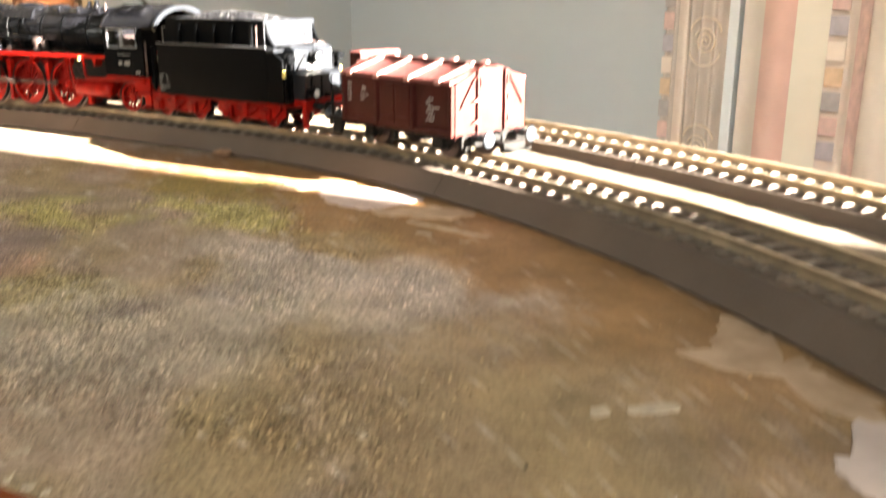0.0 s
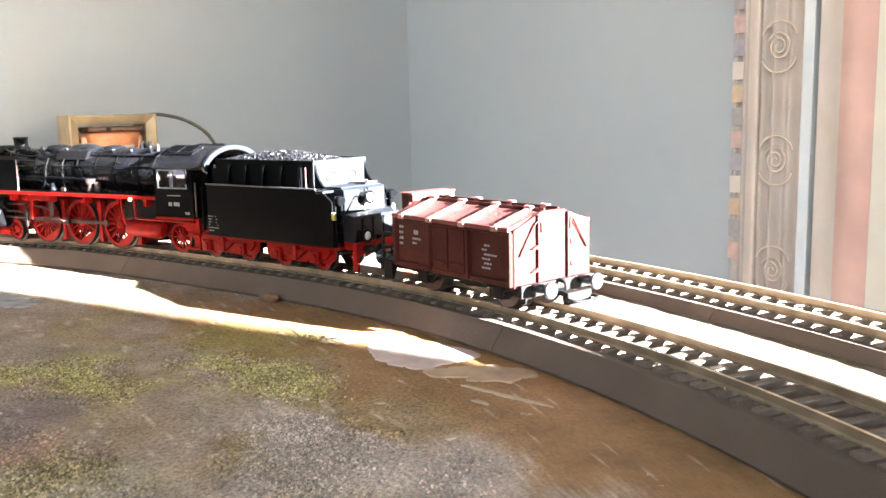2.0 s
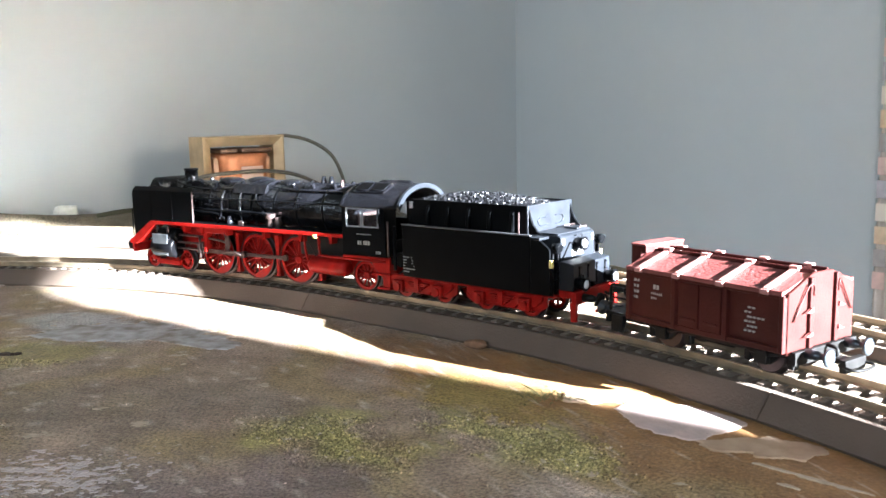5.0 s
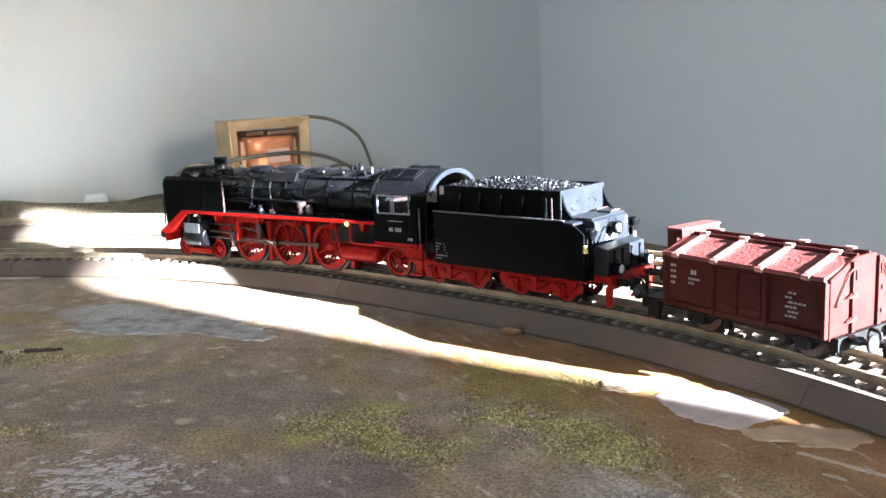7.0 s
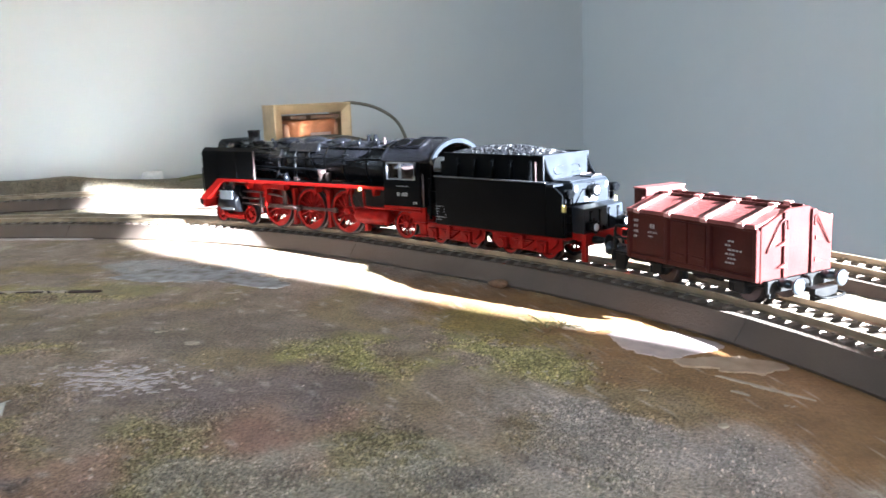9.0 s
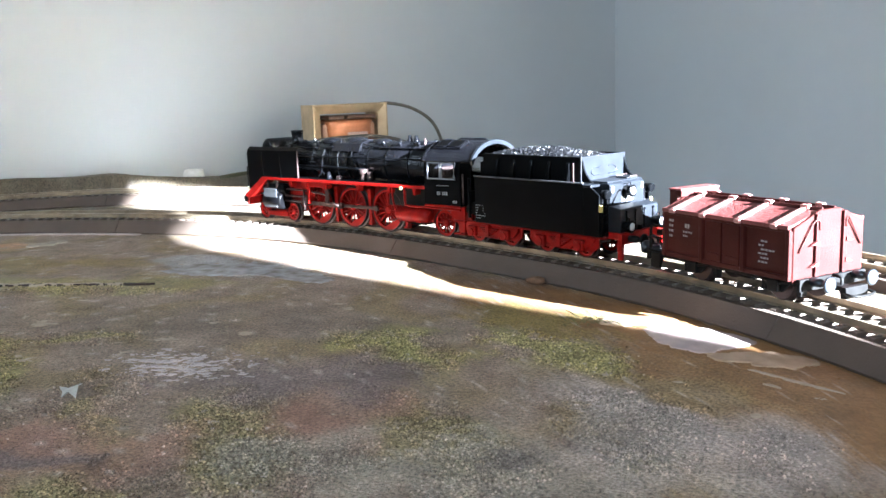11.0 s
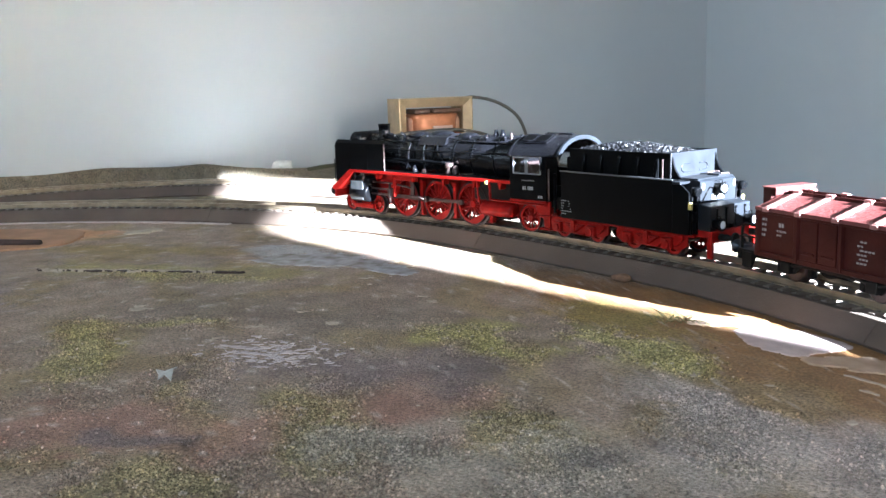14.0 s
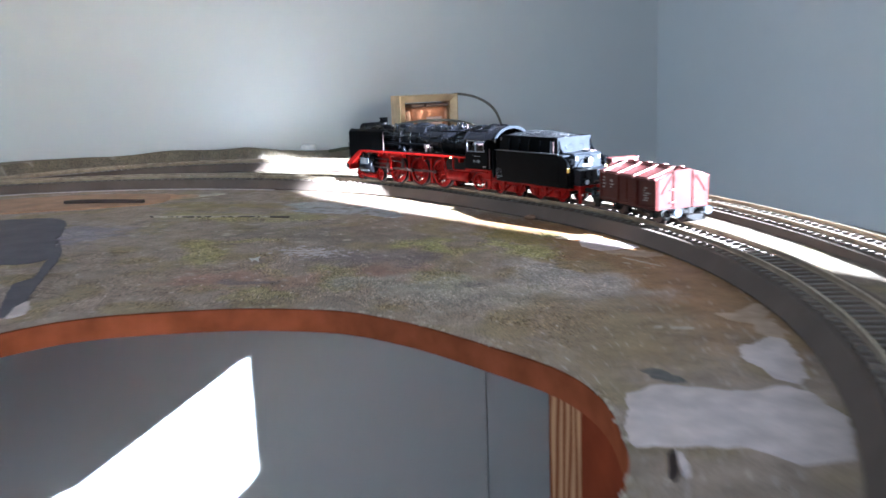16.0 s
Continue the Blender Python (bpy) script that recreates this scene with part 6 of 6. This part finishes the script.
def wagon():
    top = thing("lidded_goods_wagon", "red-brown model goods wagon with hinged lids and brake platform", "wagon")
    f, r = -286.0, -345.0
    za, zb, zr = 10.0, 25.6, 26.6

    def along(u):
        return f + (r - f) * u
    body = part("body", Mm().box(r, f, -16.4, 16.4, za, zb, 0.3).bm, M_WAGON, top, "oxide brown steel body")
    for s in (1, -1):
        for u in (0.012, 0.335, 0.665, 0.988):
            x = along(u)
            part("side_post", Mm().prism([(x - 1.3, s * 16.3), (x - 0.7, s * 17.5), (x + 0.7, s * 17.5), (x + 1.3, s * 16.3)], 2, za - 1.0, zb - 0.4, 0.1).bm, M_WAGON, body)
        for ua, ub in ((0.365, 0.493), (0.507, 0.635)):
            door = part("side_door", Mm().box(along(ub), along(ua), *sorted((s * 16.3, s * 16.9)), za + 0.4, zb - 1.2, 0.2).bm, M_WAGON, body)
            part("door_hinge", Mm().box(along(ub) + 1, along(ua) - 1, *sorted((s * 16.8, s * 17.2)), za + 2.6, za + 3.4, 0.1).bm, M_WAGON, door)
        part("side_sill", Mm().box(r, f, *sorted((s * 16.3, s * 17.1)), za - 1.2, za + 0.5, 0.2).bm, M_WAGON, body)
        part("top_rail", Mm().box(r, f, *sorted((s * 16.2, s * 17.4)), zb - 0.9, zb + 0.2, 0.2).bm, M_WAGON, body)
        for ua, ub in ((0.0, 0.36), (0.36, 0.64), (0.64, 1.0)):
            xa, xb = along(ua) - 0.2, along(ub) + 0.2
            lid = part("lid", Mm().prism([(s * 17.4, zb + 0.2), (s * 17.4, zb + 1.0), (s * 4.4, zr + 4.0), (s * 4.4, zr + 3.2)], 0, xb, xa, 0.15).bm, M_LID, top, "sloped brown roof lid with rough sheet")
            part("lid_lip", Mm().prism([(s * 17.9, zb + 0.0), (s * 17.9, zb + 1.3), (s * 17.2, zb + 1.5), (s * 17.2, zb + 0.2)], 0, xb, xa, 0.1).bm, M_LID, lid)
        for u in (0.1, 0.36, 0.64, 0.9):
            x = along(u)
            strap = part("lid_strap", Mm().prism([(s * 18.0, zb + 0.5), (s * 17.8, zb + 1.7), (s * 3.2, zr + 5.0), (s * 3.2, zr + 3.8)], 0, x - 0.85, x + 0.85, 0.15).bm, M_STRAP, top, "worn pale lid strap")
            part("strap_foot", Mm().box(x - 1.4, x + 1.4, *sorted((s * 16.9, s * 18.6)), zb - 0.1, zb + 1.4, 0.3).bm, M_STRAP, strap)
            part("strap_head", Mm().box(x - 1.6, x + 1.6, *sorted((s * 2.6, s * 4.4)), zr + 3.8, zr + 5.5, 0.3).bm, M_STRAP, strap)
        bars(body, "print_line", along(0.185), 20.4, (1.0, 0.9), 1.5, 16.42 * s, "plain white mark", s)
        for k, g in enumerate(((0.5, 0.4, 0.5, 0.4, 0.5, 0.4), (0.6, 0.5, 0.4))):
            bars(body, "print_line", along(0.17), 18.6 - k * 1.5, g, 0.7, 16.42 * s, "small white print", s)
        for k, g in enumerate(((1.2, 1.0), (1.0, 0.8), (1.6, 1.0, 1.2, 0.9), (1.2, 0.8, 1.0), (0.8, 1.1, 0.7), (1.0, 1.2, 0.9))):
            bars(body, "print_line", along(0.79) + (k % 2), 20.2 - k * 1.4, g, 0.6, 16.42 * s, "small white print", s)
        for k, g in enumerate(((1.2, 0.7), (0.8, 0.9), (0.6, 1.2), (0.4, 0.9))):
            bars(body, "print_line", along(0.045), 22.0 - k * 1.9, g, 0.9, 16.42 * s, "small white print", s)
    part("roof_core", Mm().prism([(-16.2, zb), (16.2, zb), (4.2, zr + 2.8), (-4.2, zr + 2.8)], 0, r + 0.4, f - 0.4).bm, M_WAGON, body)
    ridge = part("ridge_beam", Mm().box(r - 0.4, f + 0.4, -4.2, 4.2, zr + 2.6, zr + 3.6, 0.2).bm, M_WAGON, body)
    for y in (-3.4, 2.6):
        part("ridge_rail", Mm().box(r - 0.4, f + 0.4, y, y + 0.8, zr + 3.6, zr + 5.0, 0.15).bm, M_WAGON, ridge)
    for x, w in ((r, -1), (f, 1)):
        end = part("end_wall", Mm().prism([(-16.4, za - 1.6), (16.4, za - 1.6), (16.4, zb + 0.4), (4.6, zr + 4.4), (-4.6, zr + 4.4), (-16.4, zb + 0.4)], 0, *sorted((x, x + w * 0.9)), 0.15).bm, M_WAGON, body)
        for y in (-6.4, 6.4):
            part("end_post", Mm().box(*sorted((x + w * 0.8, x + w * 2.0)), y - 0.9, y + 0.9, za - 2, zr + 3.4, 0.2).bm, M_WAGON, end)
        for s in (1, -1):
            part("lever", Mm().tube(bent([(x + w * 1.4, s * 14.6, zb - 7.5), (x + w * 1.6, s * 9.6, zb + 0.0), (x + w * 1.8, s * 7.8, zb + 2.2), (x + w * 2.2, s * 6.4, zb + 2.0), (x + w * 2.2, s * 6.2, zb - 0.8)], 5), 0.3, 5).bm, M_WAGON, end)
            for z in (za + 3.0, za + 10.0):
                part("end_bracket", Mm().prism([(s * 6.6, z), (s * 9.8, z), (s * 6.6, z + 1.4)], 0, *sorted((x + w * 1.4, x + w * 2.6)), 0.1).bm, M_LID, end)
    # brake platform and hut
    part("platform", Mm().box(f, f + 9.5, -15.5, 15.5, za - 1.4, za - 0.4, 0.2).bm, M_UNDER, top)
    hut = part("brake_hut", Mm().box(f + 0.9, f + 5.2, -9.5, 9.5, za, zr + 6.0, 0.3).bm, M_WAGON, top)
    part("hut_roof", Mm().box(f - 1.6, f + 5.5, -9.8, 9.8, zr + 6.0, zr + 6.6, 0.25).bm, M_LID, hut)
    part("hut_back", Mm().box(f - 1.4, f + 0.9, -9.5, 9.5, zr + 3.6, zr + 6.0, 0.2).bm, M_WAGON, hut)
    for s in (1, -1):
        t = Mm().tube(bent([(f + 0.8, s * 15, za + 9), (f + 6, s * 15, za + 9), (f + 9, s * 15, za + 8), (f + 9.2, s * 15, za)], 5), 0.6, 6)
        t.tube([(f + 1, s * 15, za + 4.6), (f + 9, s * 15, za + 4.6)], 0.4, 6)
        t.prism([(s * 13, za - 1.2), (s * 16, za - 1.2), (s * 16, 3), (s * 15.4, 3)], 0, f + 3, f + 8)
        part("railing", t.bm, M_UNDER, top)
    # underframe
    part("underframe", Mm().box(r - 1.5, f + 9.5, -13, -11.4, za - 3.4, za - 1, 0.2).box(r - 1.5, f + 9.5, 11.4, 13, za - 3.4, za - 1, 0.2).box(r, f, -11, 11, za - 2, za, 0.2).bm, M_UNDER, top)
    for x, w in ((r - 1.5, -1), (f + 9.5, 1)):
        part("end_beam", Mm().box(*sorted((x, x + w * 1.6)), -15.5, 15.5, za - 4.4, za - 0.4, 0.2).bm, M_UNDER, top)
        buffers(top, x + w * 1.4, 8.6, w, M_BUFFER, 10)
        t = Mm().box(*sorted((x, x + w * 9)), -2.4, 2.4, 5.2, 6.8, 0.3).box(*sorted((x + w * 8.4, x + w * 10.6)), -5.2, 5.2, 3.6, 7.4, 0.3)
        t.tube(bent([(x + w * 8, 4.6, 5.6), (x + w * 13, 5, 5.2), (x + w * 14, 0, 5), (x + w * 13, -5, 5.2), (x + w * 8, -4.6, 5.6)], 5), 0.45, 6)
        t.tube(bent([(x + w * 1.6, 0, 9.6), (x + w * 4.6, 0, 9), (x + w * 4.8, 0, 6)], 4), 0.6, 6)
        part("coupling", t.bm, M_UNDER, top)
    for x in (-298.0, -335.5):
        wheelset_dark(top, x, 5.6)
        for s in (1, -1):
            t = Mm().prism([(x - 6, za - 3), (x + 6, za - 3), (x + 2.4, 3.4), (x - 2.4, 3.4)], 1, *sorted((s * 11.2, s * 12.2)), 0.2)
            t.box(x - 2.2, x + 2.2, *sorted((s * 12, s * 14.2)), 3.6, 7.8, 0.4)
            t.tube(bent([(x - 9, s * 12.8, 8.4), (x, s * 12.8, 6.6), (x + 9, s * 12.8, 8.4)], 5), 0.8, 6)
            for dx in (-7.4, 7.4):
                t.box(x + dx - 1, x + dx + 1, *sorted((s * 7, s * 9.8)), 2.4, 8.4, 0.3)
            part("axle_guard", t.bm, M_UNDER, top)
    part("brake_cylinder", Mm().cyl((-309, 5, 6.0), (-320, 5, 6.0), 2.4, 14).box(-326, -306, -1, 1, 5.2, 6.2).bm, M_UNDER, top)
    place_on_track(top, -298, -335.5)
    return top


def wheelset_dark(parent, x, r):
    key = ("dark", r)
    if key not in WHEELS:
        t = Mm().lathe([(0, r - 0.5), (0.15, r), (0.6, r), (0.62, r + 0.9), (1, r + 0.9)], (0, 1.3, 0), (0, -1.4, 0), 32)
        t.lathe([(0, 1.2), (1, 2.0)], (0, 1.8, 0), (0, 1.2, 0), 14)
        WHEELS[key] = mesh_of("wheel", t.bm, M_TYRE)
    for side in (1, -1):
        ob = part("wheel", WHEELS[key], None, parent)
        ob.matrix_local = Matrix.Translation((x * MM, side * 8.4 * MM, r * MM)) @ (Matrix.Rotation(math.pi, 4, "Z") if side < 0 else Matrix())
    part("axle", Mm().cyl((x, -13, r), (x, 13, r), 1.0, 10).bm, M_TYRE, parent)


locomotive()
tender()
wagon()
